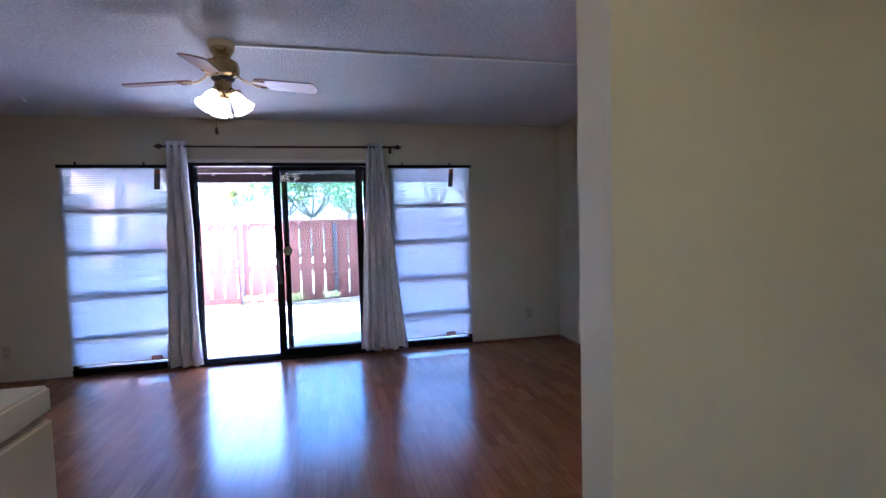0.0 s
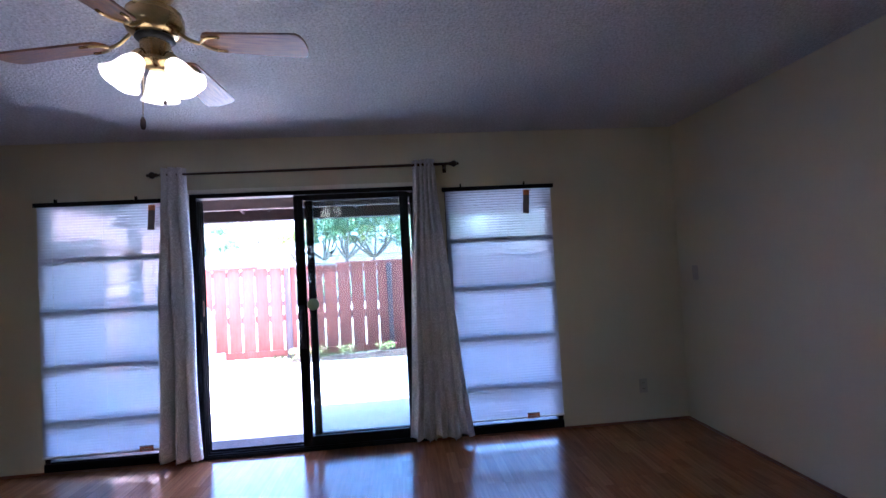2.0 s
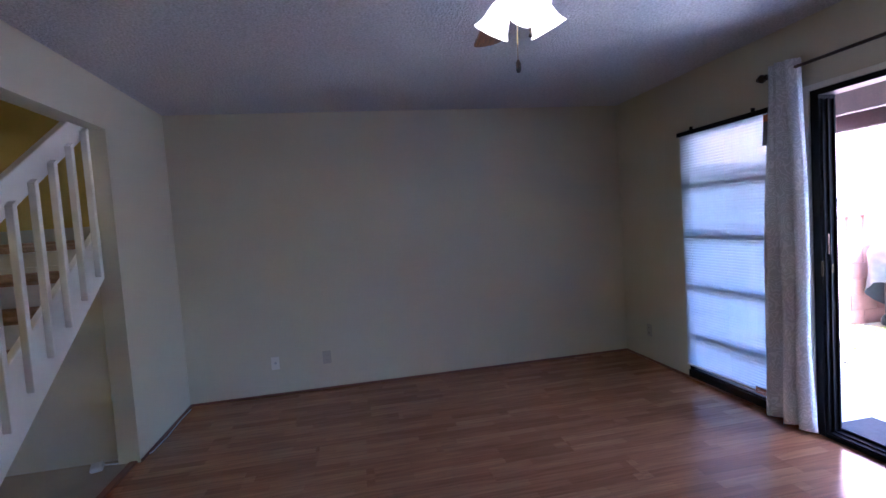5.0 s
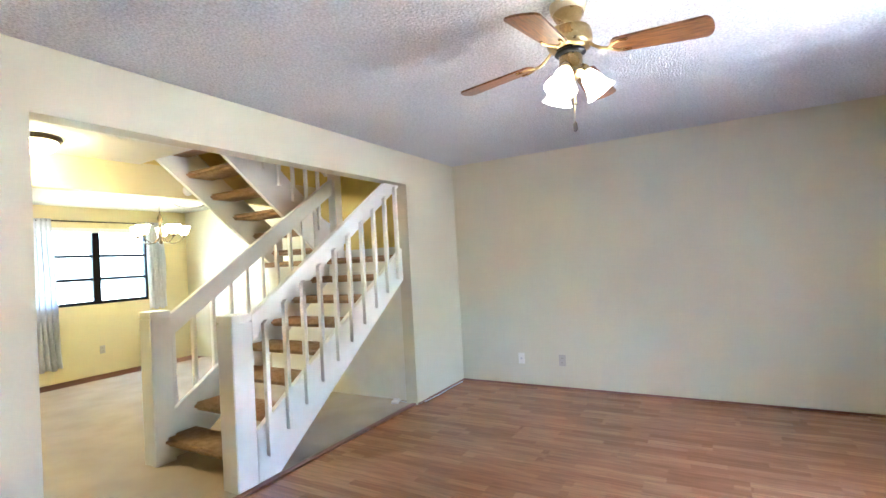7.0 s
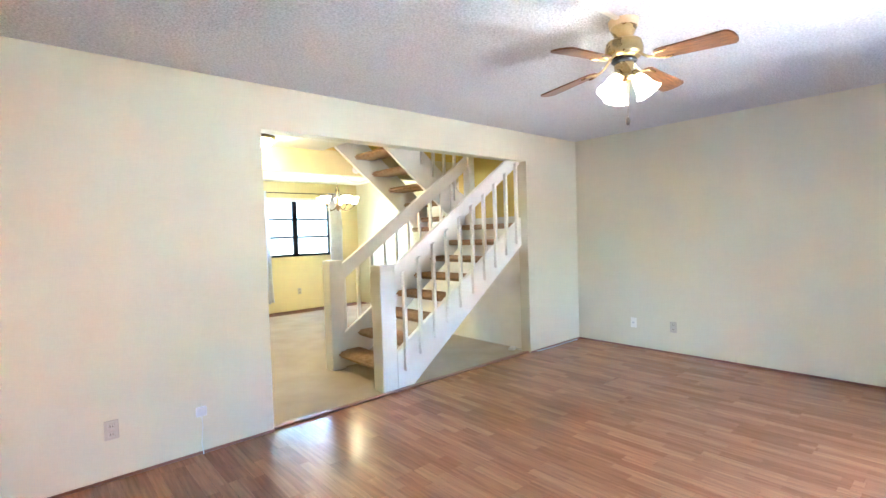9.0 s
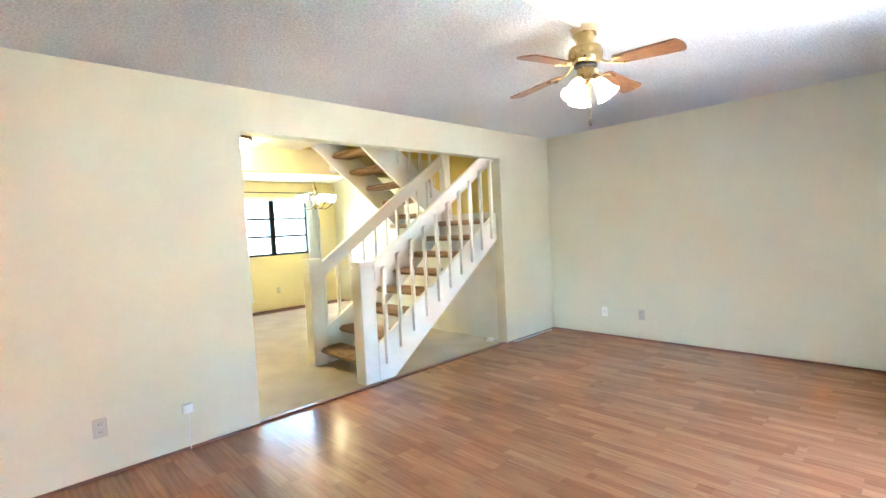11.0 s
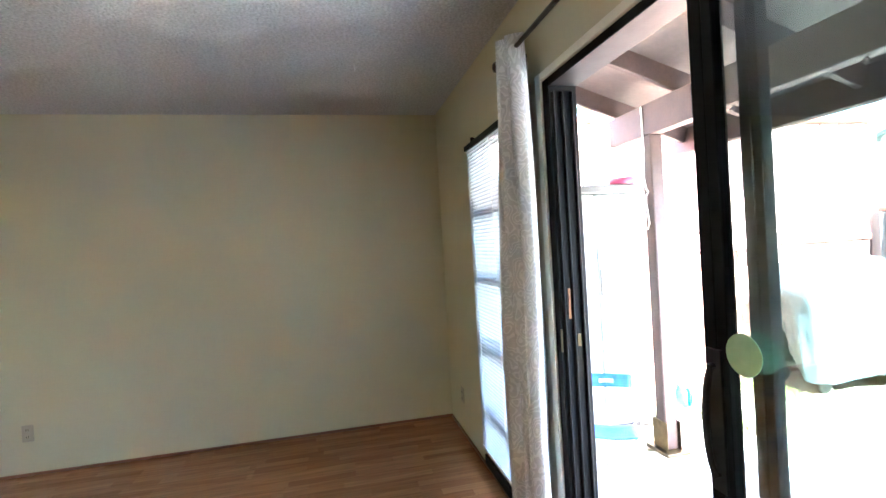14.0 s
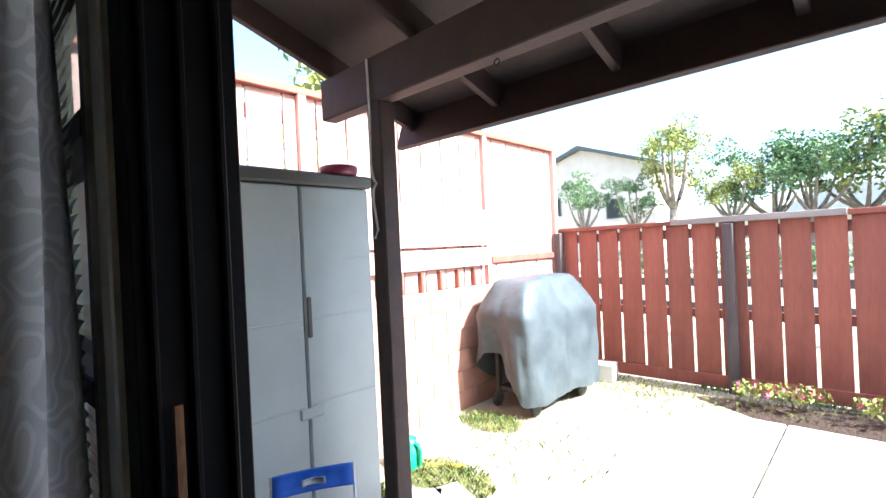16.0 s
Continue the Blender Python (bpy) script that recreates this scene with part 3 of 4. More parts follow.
made("canopy", bm, M_BRASS, fan, True)
bm = bmesh.new()
turned(bm, [(0.05, -0.103), (0.083, -0.110), (0.090, -0.118), (0.086, -0.124), (0.096, -0.135), (0.097, -0.17), (0.090, -0.188), (0.074, -0.200), (0.06, -0.205)], 36)
made("motor_housing", bm, M_BRASS, fan, True)
bm = bmesh.new()
turned(bm, [(0.062, -0.204), (0.066, -0.214), (0.052, -0.226)], 32)
made("flywheel", bm, M_BLACK, fan, True)
bm = bmesh.new()
turned(bm, [(0.048, -0.224), (0.050, -0.230), (0.049, -0.285), (0.058, -0.292), (0.056, -0.305), (0.03, -0.322), (0.012, -0.328)], 32)
made("light_kit", bm, M_BRASS, fan, True)
blade_bm = bmesh.new()
outline = []
for i in range(11):
    a = -math.pi / 2 + math.pi * i / 10
    outline.append((0.515 + 0.03 * math.cos(a), 0.067 * math.sin(a) * (1 if abs(math.sin(a)) < 0.99 else 1)))
for i in range(9):
    a = math.pi / 2 + math.pi * i / 8
    outline.append((0.20 + 0.03 * math.cos(a), 0.052 * math.sin(a)))
top = [blade_bm.verts.new((x, y, 0.004)) for x, y in outline]
bot = [blade_bm.verts.new((x, y, -0.004)) for x, y in outline]
blade_bm.faces.new(top)
blade_bm.faces.new(bot[::-1])
for i in range(len(top)):
    j = (i + 1) % len(top)
    blade_bm.faces.new((top[i], bot[i], bot[j], top[j]))
blade_me = mesh_of(blade_bm, "blade", M_BLADE)
arm_bm = bmesh.new()
tube(arm_bm, arc([(0.055, 0, 0.058), (0.12, 0, -0.01), (0.17, 0, -0.006)]), 0.007)
for s in (-1, 1):
    tube(arm_bm, arc([(0.165, 0, -0.006), (0.185, s * 0.045, -0.007), (0.245, s * 0.038, -0.007)]), 0.0055)
arm_me = mesh_of(arm_bm, "blade_iron", M_BRASS, True)
for k in range(4):
    for nm, me in (("blade", blade_me), ("blade_iron", arm_me)):
        o = new(nm, me)
        o.parent = fan
        o.matrix_local = pose(0, 0, -0.214, 0, 0, -4 + 90 * k) @ pose(0, 0, 0, 0, 5, 0) @ pose(0, 0, 0, -10, 0, 0)
sh_bm = bmesh.new()
prof = [(0.021, 0.0), (0.027, -0.012), (0.038, -0.035), (0.044, -0.062), (0.048, -0.082), (0.056, -0.102), (0.067, -0.118)]
rings = []
for r, z in prof:
    wob = 0.03 if z < -0.1 else 0.012
    rings.append([sh_bm.verts.new((r * (1 + wob * math.cos(6 * t)) * math.cos(t), r * (1 + wob * math.cos(6 * t)) * math.sin(t), z)) for t in [2 * math.pi * i / 36 for i in range(36)]])
for a, b in zip(rings, rings[1:]):
    for i in range(36):
        sh_bm.faces.new((a[i], a[(i + 1) % 36], b[(i + 1) % 36], b[i]))
shade_me = mesh_of(sh_bm, "glass_shade", M_SHADE, True)
for k in range(3):
    m = pose(0, 0, -0.292, 0, 0, -10 + 120 * k) @ pose(0.056, 0, -0.002, 0, -32, 0)
    o = new("glass_shade", shade_me)
    o.parent = fan
    o.matrix_local = m
    bm = bmesh.new()
    turned(bm, [(0.014, 0.03), (0.022, 0.018), (0.027, 0.0), (0.027, -0.008)], 20, m)
    made("shade_fitter", bm, M_BRASS, fan, True)
bm = bmesh.new()
tube(bm, [(0.02, 0.015, -0.32), (0.02, 0.015, -0.43)], 0.0016, 6)
tube(bm, [(-0.045, 0.0, -0.30), (-0.047, -0.008, -0.50)], 0.0016, 6)
made("pull_chain", bm, M_BRASS, fan)
bm = bmesh.new()
turned(bm, [(0.003, 0), (0.0085, -0.012), (0.0095, -0.032), (0.006, -0.045)], 14, pose(-0.047, -0.008, -0.495))
turned(bm, [(0.002, 0), (0.006, -0.006), (0.006, -0.014)], 12, pose(0.02, 0.015, -0.43))
made("pull_knob", bm, M_TIMBER, fan, True)

race = tagged(boxes("raceway", [(FX + 0.07, XE - 0.002, 3.235, 3.262, ZC - 0.014, ZC - 0.0005), (XE - 0.016, XE - 0.0005, 3.145, 3.172, 0.27, ZC - 0.0145),
                                (XE - 0.016, XE - 0.0005, 3.172, 3.262, ZC - 0.03, ZC - 0.0145)], M_WHITE, bevel=0.002), "cream plastic wire raceway along ceiling and wall", "raceway")
hook = bmesh.new()
tube(hook, [(-2.18, 4.62, ZC), (-2.18, 4.62, ZC - 0.03)] + arc([(-2.18, 4.62, ZC - 0.03), (-2.15, 4.62, ZC - 0.06), (-2.165, 4.62, ZC - 0.025)], 6), 0.003, 6)
tagged(made("ceiling_hook", hook, M_PLATEW), "small white screw hook in the ceiling", "hook")


# ---- outlets and switches, built facing -y, then turned
def plate(name, x, y, z, turn, mat, kind, label):
    t = holder(name, x, y, z, turn)
    boxes("cover", [(-0.036, 0.036, -0.006, 0, -0.058, 0.058)], mat, t, 0.003)
    if kind == "outlet":
        boxes("socket", [(-0.017, 0.017, -0.009, -0.006, 0.008, 0.040), (-0.017, 0.017, -0.009, -0.006, -0.040, -0.008)], mat, t, 0.003)
        boxes("slot", [(sx - 0.0014, sx + 0.0014, -0.0096, -0.009, c - 0.006, c + 0.006) for sx in (-0.0065, 0.0065) for c in (0.025, -0.023)], M_BLACK, t)
    elif kind == "switch":
        boxes("toggle", [(-0.005, 0.005, -0.02, -0.006, -0.004, 0.013)], mat, t, 0.002)
    else:
        bm = bmesh.new()
        turned(bm, [(0.010, -0.006), (0.010, 0.010), (0.005, 0.011)], 14, pose(0, -0.006, 0, 90))
        made("jack", bm, M_STEEL, t)
    return tagged(t, label, "outlet" if kind != "switch" else "light switch", "wall plates")


plate("outlet", 2.39, YN, 0.30, 0, M_PLATE, "outlet", "ivory duplex outlet on the cream wall")
plate("outlet", -2.83, YN, 0.29, 0, M_PLATE, "outlet", "ivory duplex outlet on the cream wall")
plate("outlet", XW, 2.31, 0.29, 90, M_PLATE, "outlet", "ivory duplex outlet on the cream wall")
plate("cable_plate", XW, 1.865, 0.29, 90, M_WHITE, "jack", "white cable jack plate on the cream wall")
plate("outlet", 1.68, YS, 0.30, 180, M_PLATE, "outlet", "ivory duplex outlet on the cream wall")
plate("light_switch", XE, 5.09, 1.23, -90, M_PLATE, "switch", "ivory light switch on the cream wall")
plate("outlet", XE, 3.10, 0.25, -90, M_PLATEW, "outlet", "white duplex outlet with a plug below the raceway")
pl = bmesh.new()
turned(pl, [(0.018, 0), (0.022, 0.02), (0.015, 0.045), (0.006, 0.06)], 14, pose(XE - 0.009, 3.10, 0.272, 0, -90))
tagged(made("plug", pl, M_BLACK, smooth=True), "black plug in the outlet", "plug")
plate("outlet", -1.88, YD, 0.36, 180, M_PLATE, "outlet", "ivory duplex outlet under the dining window")
bx = holder("phone_box", 1.20, YS, 0.28, 180)
boxes("case", [(-0.032, 0.032, -0.028, 0, -0.03, 0.03)], M_PLATEW, bx, 0.005)
bm = bmesh.new()
tube(bm, [(0, -0.02, -0.028), (0.004, -0.018, -0.1), (-0.006, -0.016, -0.2), (0.002, -0.02, -0.278)], 0.003, 6)
made("cord", bm, M_ROPE, bx)
tagged(bx, "white phone jack box with a cord down to the floor", "phone jack")
bm = bmesh.new()
tube(bm, [(-2.20, 0.93, 0.03), (-2.23, 1.0, 0.012), (-2.27, 1.10, 0.009), (-2.35, 1.165, 0.006), (-2.6, 1.175, 0.006), (-2.9, 1.165, 0.006), (-3.12, 1.172, 0.006)], 0.0045, 6)
tagged(made("floor_cable", bm, M_ROPE), "white cable lying along the base of the wall", "cable")
ad = holder("cable_box", -2.2, 0.90, 0.005, 20)
boxes("case", [(-0.05, 0.05, -0.035, 0.035, 0.0, 0.032)], M_PLATEW, ad, 0.008)
tagged(ad, "small white cable box on the carpet", "cable box")

# ---------------------------------------------------------------- staircase
stairs = tagged(holder("staircase", -0.4, 0.5, 0), "white painted open-riser staircase with brown carpeted treads", "staircase")
SI = stairs.matrix_world.inverted()
RISE, GO = 0.185, 0.262


def s_boxes(name, rows, mat, bevel=0.0):
    return boxes(name, rows, mat, stairs, bevel, SI)


def slab(name, pts, y0, y1, mat, bevel=0.004):
    """A plank lying in a plane of constant y; pts: (x, z) outline."""
    bm = bmesh.new()
    a = [bm.verts.new(SI @ Vector((x, y0, z))) for x, z in pts]
    b = [bm.verts.new(SI @ Vector((x, y1, z))) for x, z in pts]
    bm.faces.new(a)
    bm.faces.new(b[::-1])
    for i in range(len(pts)):
        j = (i + 1) % len(pts)
        bm.faces.new((a[i], b[i], b[j], a[j]))
    return made(name, bm, mat, stairs, bevel=bevel)


def newel(x, y, z0, z1):
    bm = bmesh.new()
    h = 0.077
    for a, b, g in ((z0, z1 - 0.055, 0), (z1 - 0.055, z1 - 0.045, 0.006), (z1 - 0.045, z1, 0)):
        cuboid(bm, x - h + g, x + h - g, y - h + g, y + h - g, a, b, SI)
    return made("newel", bm, M_WHITE, stairs, bevel=0.010, segments=2)


def tread(x0, x1, y0, y1, z):
    bm = bmesh.new()
    cuboid(bm, x0, x1, y0, y1, z - 0.062, z, SI)
    return made("tread", bm, M_TREAD, stairs, True, 0.022, 3)


newel(-0.385, 0.990, 0.0, 1.125)
newel(-0.405, 0.034, 0.0, 1.14)
K = 0.682
for y0, y1, drop, xe in ((1.005, 1.047, 0.02, 2.26), (0.0, 0.042, 0.055, 2.40)):
    slab("stringer", [(-0.475, 0.335), (-0.475, 0.0), (-0.655, 0.0), (-2.29, 1.25), (-2.29, 1.565)], y0, y1, M_WHITE)
    slab("handrail", [(-0.475, 1.13 - drop), (-0.475, 0.955 - drop), (-xe, 0.955 - drop + K * (xe - 0.475)), (-xe, 1.13 - drop + K * (xe - 0.475))], y0, y1, M_WHITE)
for k in range(10):
    x = -0.56 - 0.1775 * k
    for y0, y1 in ((1.049, 1.085), (-0.038, -0.002)):
        zt, zb = 1.06 + K * (-0.56 - x), 0.165 + K * (-0.56 - x)
        slab("baluster", [(x + 0.016, zt - 0.011), (x - 0.016, zt + 0.011), (x - 0.016, zb + 0.011), (x + 0.016, zb - 0.011)], y0, y1, M_WHITE, 0.003)
for k in range(7):
    x = -0.40 - GO * k
    tread(x - 0.29, x, 0.044, 1.003, 0.19 + RISE * k)
ZL = 0.19 + RISE * 7
bm = bmesh.new()
cuboid(bm, XW + 0.002, -2.235, YH + 0.002, 1.008, ZL - 0.06, ZL, SI)
made("landing", bm, M_TREAD, stairs, True, 0.02, 3)
s_boxes("landing_frame", [(XW + 0.002, -2.30, YH + 0.002, 1.008, 1.332, ZL - 0.062)], M_WHITE)
s_boxes("landing_post", [(-2.51, -2.40, -0.03, 0.08, ZL, 2.62)], M_WHITE, 0.008)


def under(x):
    """Height of the lower edge of the upper flight."""
    return 2.157 + 0.815 * (x + 1.46)


for j in range(7):
    x = -2.292 + 0.256 * j
    tread(x - 0.30, x, -0.90, -0.065, 1.625 + 0.206 * j)
for y0, y1 in ((-0.062, -0.022), (-0.945, -0.905)):
    slab("stringer", [(-2.49, ZL), (-2.284, ZL), (-0.88, under(-0.88)), (-0.88, under(-0.88) + 0.46), (-2.30, under(-2.30) + 0.46), (-2.49, ZL + 0.36)], y0, y1, M_WHITE)
slab("handrail", [(-2.40, 2.42), (-2.40, 2.58), (-0.98, 3.74), (-0.98, 3.58)], -0.062, -0.022, M_WHITE)
for k in range(8):
    x = -2.22 + 0.1775 * k
    zb = under(x) + 0.27
    slab("baluster", [(x - 0.016, zb), (x + 0.016, zb), (x + 0.016, zb + 0.86), (x - 0.016, zb + 0.86)], -0.02, 0.014, M_WHITE, 0.003)

stairs.matrix_world = pose(-0.373, 0.5, 0)

# ---------------------------------------------------------------- hall and dining room
fl = tagged(holder("flush_ceiling_light", 0.10, -0.57, ZC), "lit frosted dome ceiling light with a dark bronze rim", "ceiling light")
bm = bmesh.new()
turned(bm, [(0.16, 0.0), (0.165, -0.02), (0.155, -0.035), (0.12, -0.04)], 36)
made("rim", bm, M_DARKBRASS, fl, True)
bm = bmesh.new()
turned(bm, [(0.135, -0.036), (0.132, -0.065), (0.105, -0.10), (0.06, -0.12), (0.008, -0.127)], 36)
made("dome", bm, M_DOME, fl, True)

CX, CY = -1.77, -2.33
ch = tagged(holder("chandelier", CX, CY, 1.82), "dark brass chandelier with five lit bell shades on a swagged chain", "chandelier")
bm = bmesh.new()
turned(bm, [(0.004, -0.02), (0.018, -0.005), (0.028, 0.02), (0.014, 0.045), (0.02, 0.07), (0.034, 0.11), (0.018, 0.16), (0.012, 0.24), (0.022, 0.27), (0.034, 0.30), (0.012, 0.36), (0.008, 0.40)], 20)
made("stem", bm, M_DARKBRASS, ch, True)
for k in range(5):
    m = pose(0, 0, 0, 0, 0, 20 + 72 * k)
    bm = bmesh.new()
    pts = [m @ p for p in arc([(0.02, 0, 0.06), (0.13, 0, -0.09), (0.27, 0, 0.07)], 10)]
    tube(bm, pts, 0.007)
    turned(bm, [(0.012, 0.06), (0.030, 0.075), (0.022, 0.10)], 14, m @ pose(0.27, 0, 0))
    made("arm", bm, M_DARKBRASS, ch, True)
    bm = bmesh.new()
    turned(bm, [(0.03, 0.095), (0.052, 0.11), (0.062, 0.15), (0.072, 0.19), (0.085, 0.205)], 20, m @ pose(0.27, 0, 0), False)
    made("bell_shade", bm, M_SHADE2, ch, True)
bm = bmesh.new()
chain_a = [Vector((0, 0, 0.40 + 0.025 * i)) for i in range(10)]
swag = arc([(0, 0, 0.625), (-0.45, -0.2, 0.36), (-0.95, -0.4, 0.62)], 40)
for i, p in enumerate(chain_a + swag):
    turned(bm, [(0.011, -0.0018), (0.013, 0.0), (0.011, 0.0018), (0.009, 0.0), (0.011, -0.0018)], 8, Matrix.Translation(p) @ pose(0, 0, 0, 90 * (i % 2) + 20, 70, 30), False)
made("chain", bm, M_DARKBRASS, ch)

win = structure(holder("window_3", (WX0 + WX1) / 2, YD - 0.06, WZ0), "dark-framed dining room window with six panes")
xm = -1.86
rows = [(WX0, WX0 + 0.035, YD - 0.10, YD - 0.03, WZ0, WZ1), (WX1 - 0.035, WX1, YD - 0.10, YD - 0.03, WZ0, WZ1), (WX0 + 0.035, WX1 - 0.035, YD - 0.10, YD - 0.03, WZ0, WZ0 + 0.05),
        (WX0 + 0.035, WX1 - 0.035, YD - 0.10, YD - 0.03, WZ1 - 0.04, WZ1), (xm - 0.05, xm + 0.05, YD - 0.105, YD - 0.025, WZ0 + 0.05, WZ1 - 0.04)]
for a, b in ((WX0 + 0.035, xm - 0.05), (xm + 0.05, WX1 - 0.035)):
    for z in (1.40, 1.74):
        rows.append((a, b, YD - 0.10, YD - 0.035, z - 0.021, z + 0.021))
child_boxes(win, "frame", rows, M_BRONZE, 0.002)
for a, b in ((WX0 + 0.033, xm - 0.048), (xm + 0.048, WX1 - 0.033)):
    for z0, z1 in ((WZ0 + 0.05, 1.39), (1.41, 1.73), (1.75, WZ1 - 0.04)):
        g = child_boxes(win, "pane", [(a, b, YD - 0.07, YD - 0.066, z0, z1)], M_GLASS)
DC = "sheer white curtain beside the dining window"
curtain("sheer_curtain", (-1.28, -0.95), (-1.36, -0.92), 2.26, 0.20, YD + 0.07, 6, 0.022, M_SHEER, DC, 0.2, "dining curtains")
curtain("sheer_curtain", (-2.78, -2.52), (-2.80, -2.55), 2.26, 0.88, YD + 0.07, 5, 0.022, M_SHEER, DC, 1.2, "dining curtains")
bm = bmesh.new()
tube(bm, [(-2.85, YD + 0.07, 2.235), (-0.85, YD + 0.07, 2.235)], 0.009, 10)
cuboid(bm, -2.80, -2.785, YD, YD + 0.075, 2.22, 2.238)
cuboid(bm, -0.90, -0.885, YD, YD + 0.075, 2.22, 2.238)
tagged(made("curtain_rod", bm, M_ROD), "thin dark curtain rod over the dining window", "curtain rod")
tagged(boxes("roller_blind", [(WX0 + 0.01, WX1 - 0.01, YD - 0.022, YD + 0.01, 2.085, 2.15)], M_PLATEW, bevel=0.008), "rolled up white blind at the window head", "blind")
sd = bmesh.new()
turned(sd, [(0.05, 0), (0.05, 0.02), (0.03, 0.035)], 20, pose(-1.32, YH + 0.001, 2.27, -90))
tagged(made("wall_detector", sd, M_PLATEW, smooth=True), "small round white detector on the header", "detector")

# ---------------------------------------------------------------- patio
GZ = -0.12
structure(boxes("ground", [(-150, 150, -150, 200, -0.6, GZ - 0.03)], M_GROUND), "dry patchy grass and earth")
structure(boxes("patio_slab", [(-2.35, 4.2, 5.46, 7.15, -0.3, GZ)], M_CONCRETE, bevel=0.01), "pale concrete patio slab")
tagged(boxes("door_mat", [(-1.45, 0.30, 5.50, 6.05, GZ, GZ + 0.014)], M_MAT, bevel=0.004), "dark grey woven mat on the patio", "door mat")

# added out of view: keeps eastern sky and sun off the room's west wall
structure(boxes("unseen_light_block_wall", [(3.6, 3.8, 5.46, 10.5, -0.3, 2.4)], M_HOUSE), "plain unseen wall added to block light from the east")
porch = structure(holder("patio_roof", 0, 6.6, GZ), "dark brown timber patio roof on a post and beam")
SL = 0.33


def p_boxes(name, rows, mat, bevel=0.0, extra=None):
    m = porch.matrix_world.inverted()
    return boxes(name, rows, mat, porch, bevel, m @ extra if extra else m)


p_boxes("beam", [(-2.76, 4.3, 6.60, 6.69, 2.095, 2.31)], M_TIMBER, 0.006)
p_boxes("post", [(-2.375, -2.275, 6.60, 6.70, GZ + 0.02, 2.095)], M_TIMBER, 0.008)
p_boxes("post_bracket", [(-2.40, -2.25, 6.594, 6.599, GZ, 0.10), (-2.40, -2.25, 6.701, 6.706, GZ, 0.10), (-2.44, -2.21, 6.56, 6.74, GZ - 0.01, GZ + 0.02)], M_DARKBRASS, 0.003)
tilt = Matrix.Translation((0, 6.645, 2.318)) @ Matrix.Rotation(-math.atan(SL), 4, "X")
for x in np.arange(-2.72, 4.3, 0.66):
    p_boxes("rafter", [(x - 0.02, x + 0.02, -1.24, 0.62, 0.0, 0.13)], M_TIMBER, 0.004, tilt)
p_boxes("roof_deck", [(-2.85, 4.4, -1.24, 0.68, 0.132, 0.155)], M_SOFFIT, 0, tilt)
p_boxes("fascia", [(-2.85, 4.4, 0.622, 0.662, -0.09, 0.13)], M_TIMBER, 0.004, tilt)
bm = bmesh.new()
for x in (-1.62, -0.95, -0.3):
    turned(bm, [(0.012, -0.002), (0.016, 0.0), (0.012, 0.004), (0.009, 0.0), (0.012, -0.002)], 10, Matrix.Translation((x, 6.645 - 6.6, 2.08 - GZ)) @ pose(0, 0, 0, 90), False)
made("hook", bm, M_BLACK, porch)
bm = bmesh.new()
tube(bm, [(-2.345, 6.592, 2.30), (-2.335, 6.59, 2.0), (-2.345, 6.588, 1.80), (-2.325, 6.588, 1.72), (-2.305, 6.588, 1.70), (-2.33, 6.588, 1.675), (-2.335, 6.588, 1.62), (-2.32, 6.588, 1.54), (-2.31, 6.588, 1.48), (-2.335, 6.588, 1.44)], 0.006, 6)
tagged(made("hanging_cord", bm, M_ROPE), "frayed white cord hanging down the post", "cord")

# ---- storage cabinet, front towards +x
cab = tagged(holder("storage_cabinet", -2.73, 6.37, GZ), "tall grey resin storage cabinet with two doors", "cabinet")
X0, X1, Y0, Y1 = -0.52, 0.0, -0.40, 0.50
boxes("body", [(X0, -0.03, Y0, Y1, 0.03, 1.86)], M_RESIN, cab, 0.012)
boxes("top", [(X0 - 0.02, 0.015, Y0 - 0.02, Y1 + 0.02, 1.86, 1.93)], M_RESIND, cab, 0.012)
boxes("plinth", [(X0, -0.04, Y0 + 0.01, Y1 - 0.01, 0.0, 0.03)], M_RESIND, cab)
for s, (a, b) in ((1, (Y0 + 0.004, 0.052)), (-1, (0.058, Y1 - 0.004))):
    d = boxes("door", [(-0.028, 0.0, a, b, 0.06, 1.855)], M_RESIN, cab, 0.010)
    for z in (0.72, 1.16):
        boxes("panel_ridge", [(0.0, 0.006, a + 0.03, b - 0.02, z, z + 0.012)], M_RESIN, d, 0.002)
    boxes("panel_ridge", [(0.0, 0.004, (b - 0.17 if s < 0 else a + 0.02), (b - 0.02 if s < 0 else a + 0.04), 1.46, 1.475)], M_RESIN, d, 0.002)
boxes("handle", [(-0.002, 0.010, 0.066, 0.094, 1.07, 1.28)], M_RESIND, cab, 0.006)
boxes("latch", [(-0.002, 0.016, 0.0, 0.14, 0.66, 0.715)], M_RESIN, cab, 0.012)
bowl = bmesh.new()
turned(bowl, [(0.075, 0), (0.10, 0.006), (0.11, 0.045), (0.10, 0.055), (0.085, 0.05), (0.06, 0.02)], 28, pose(-2.80, 6.72, GZ + 1.93))
tagged(made("plastic_dish", bowl, M_MAROON, smooth=True), "maroon plastic dish on top of the cabinet", "dish")

# ---- folding chair
fc = tagged(holder("folding_chair", -2.2, 6.13, GZ, 62), "blue fabric folding camp chair on grey steel legs", "chair")


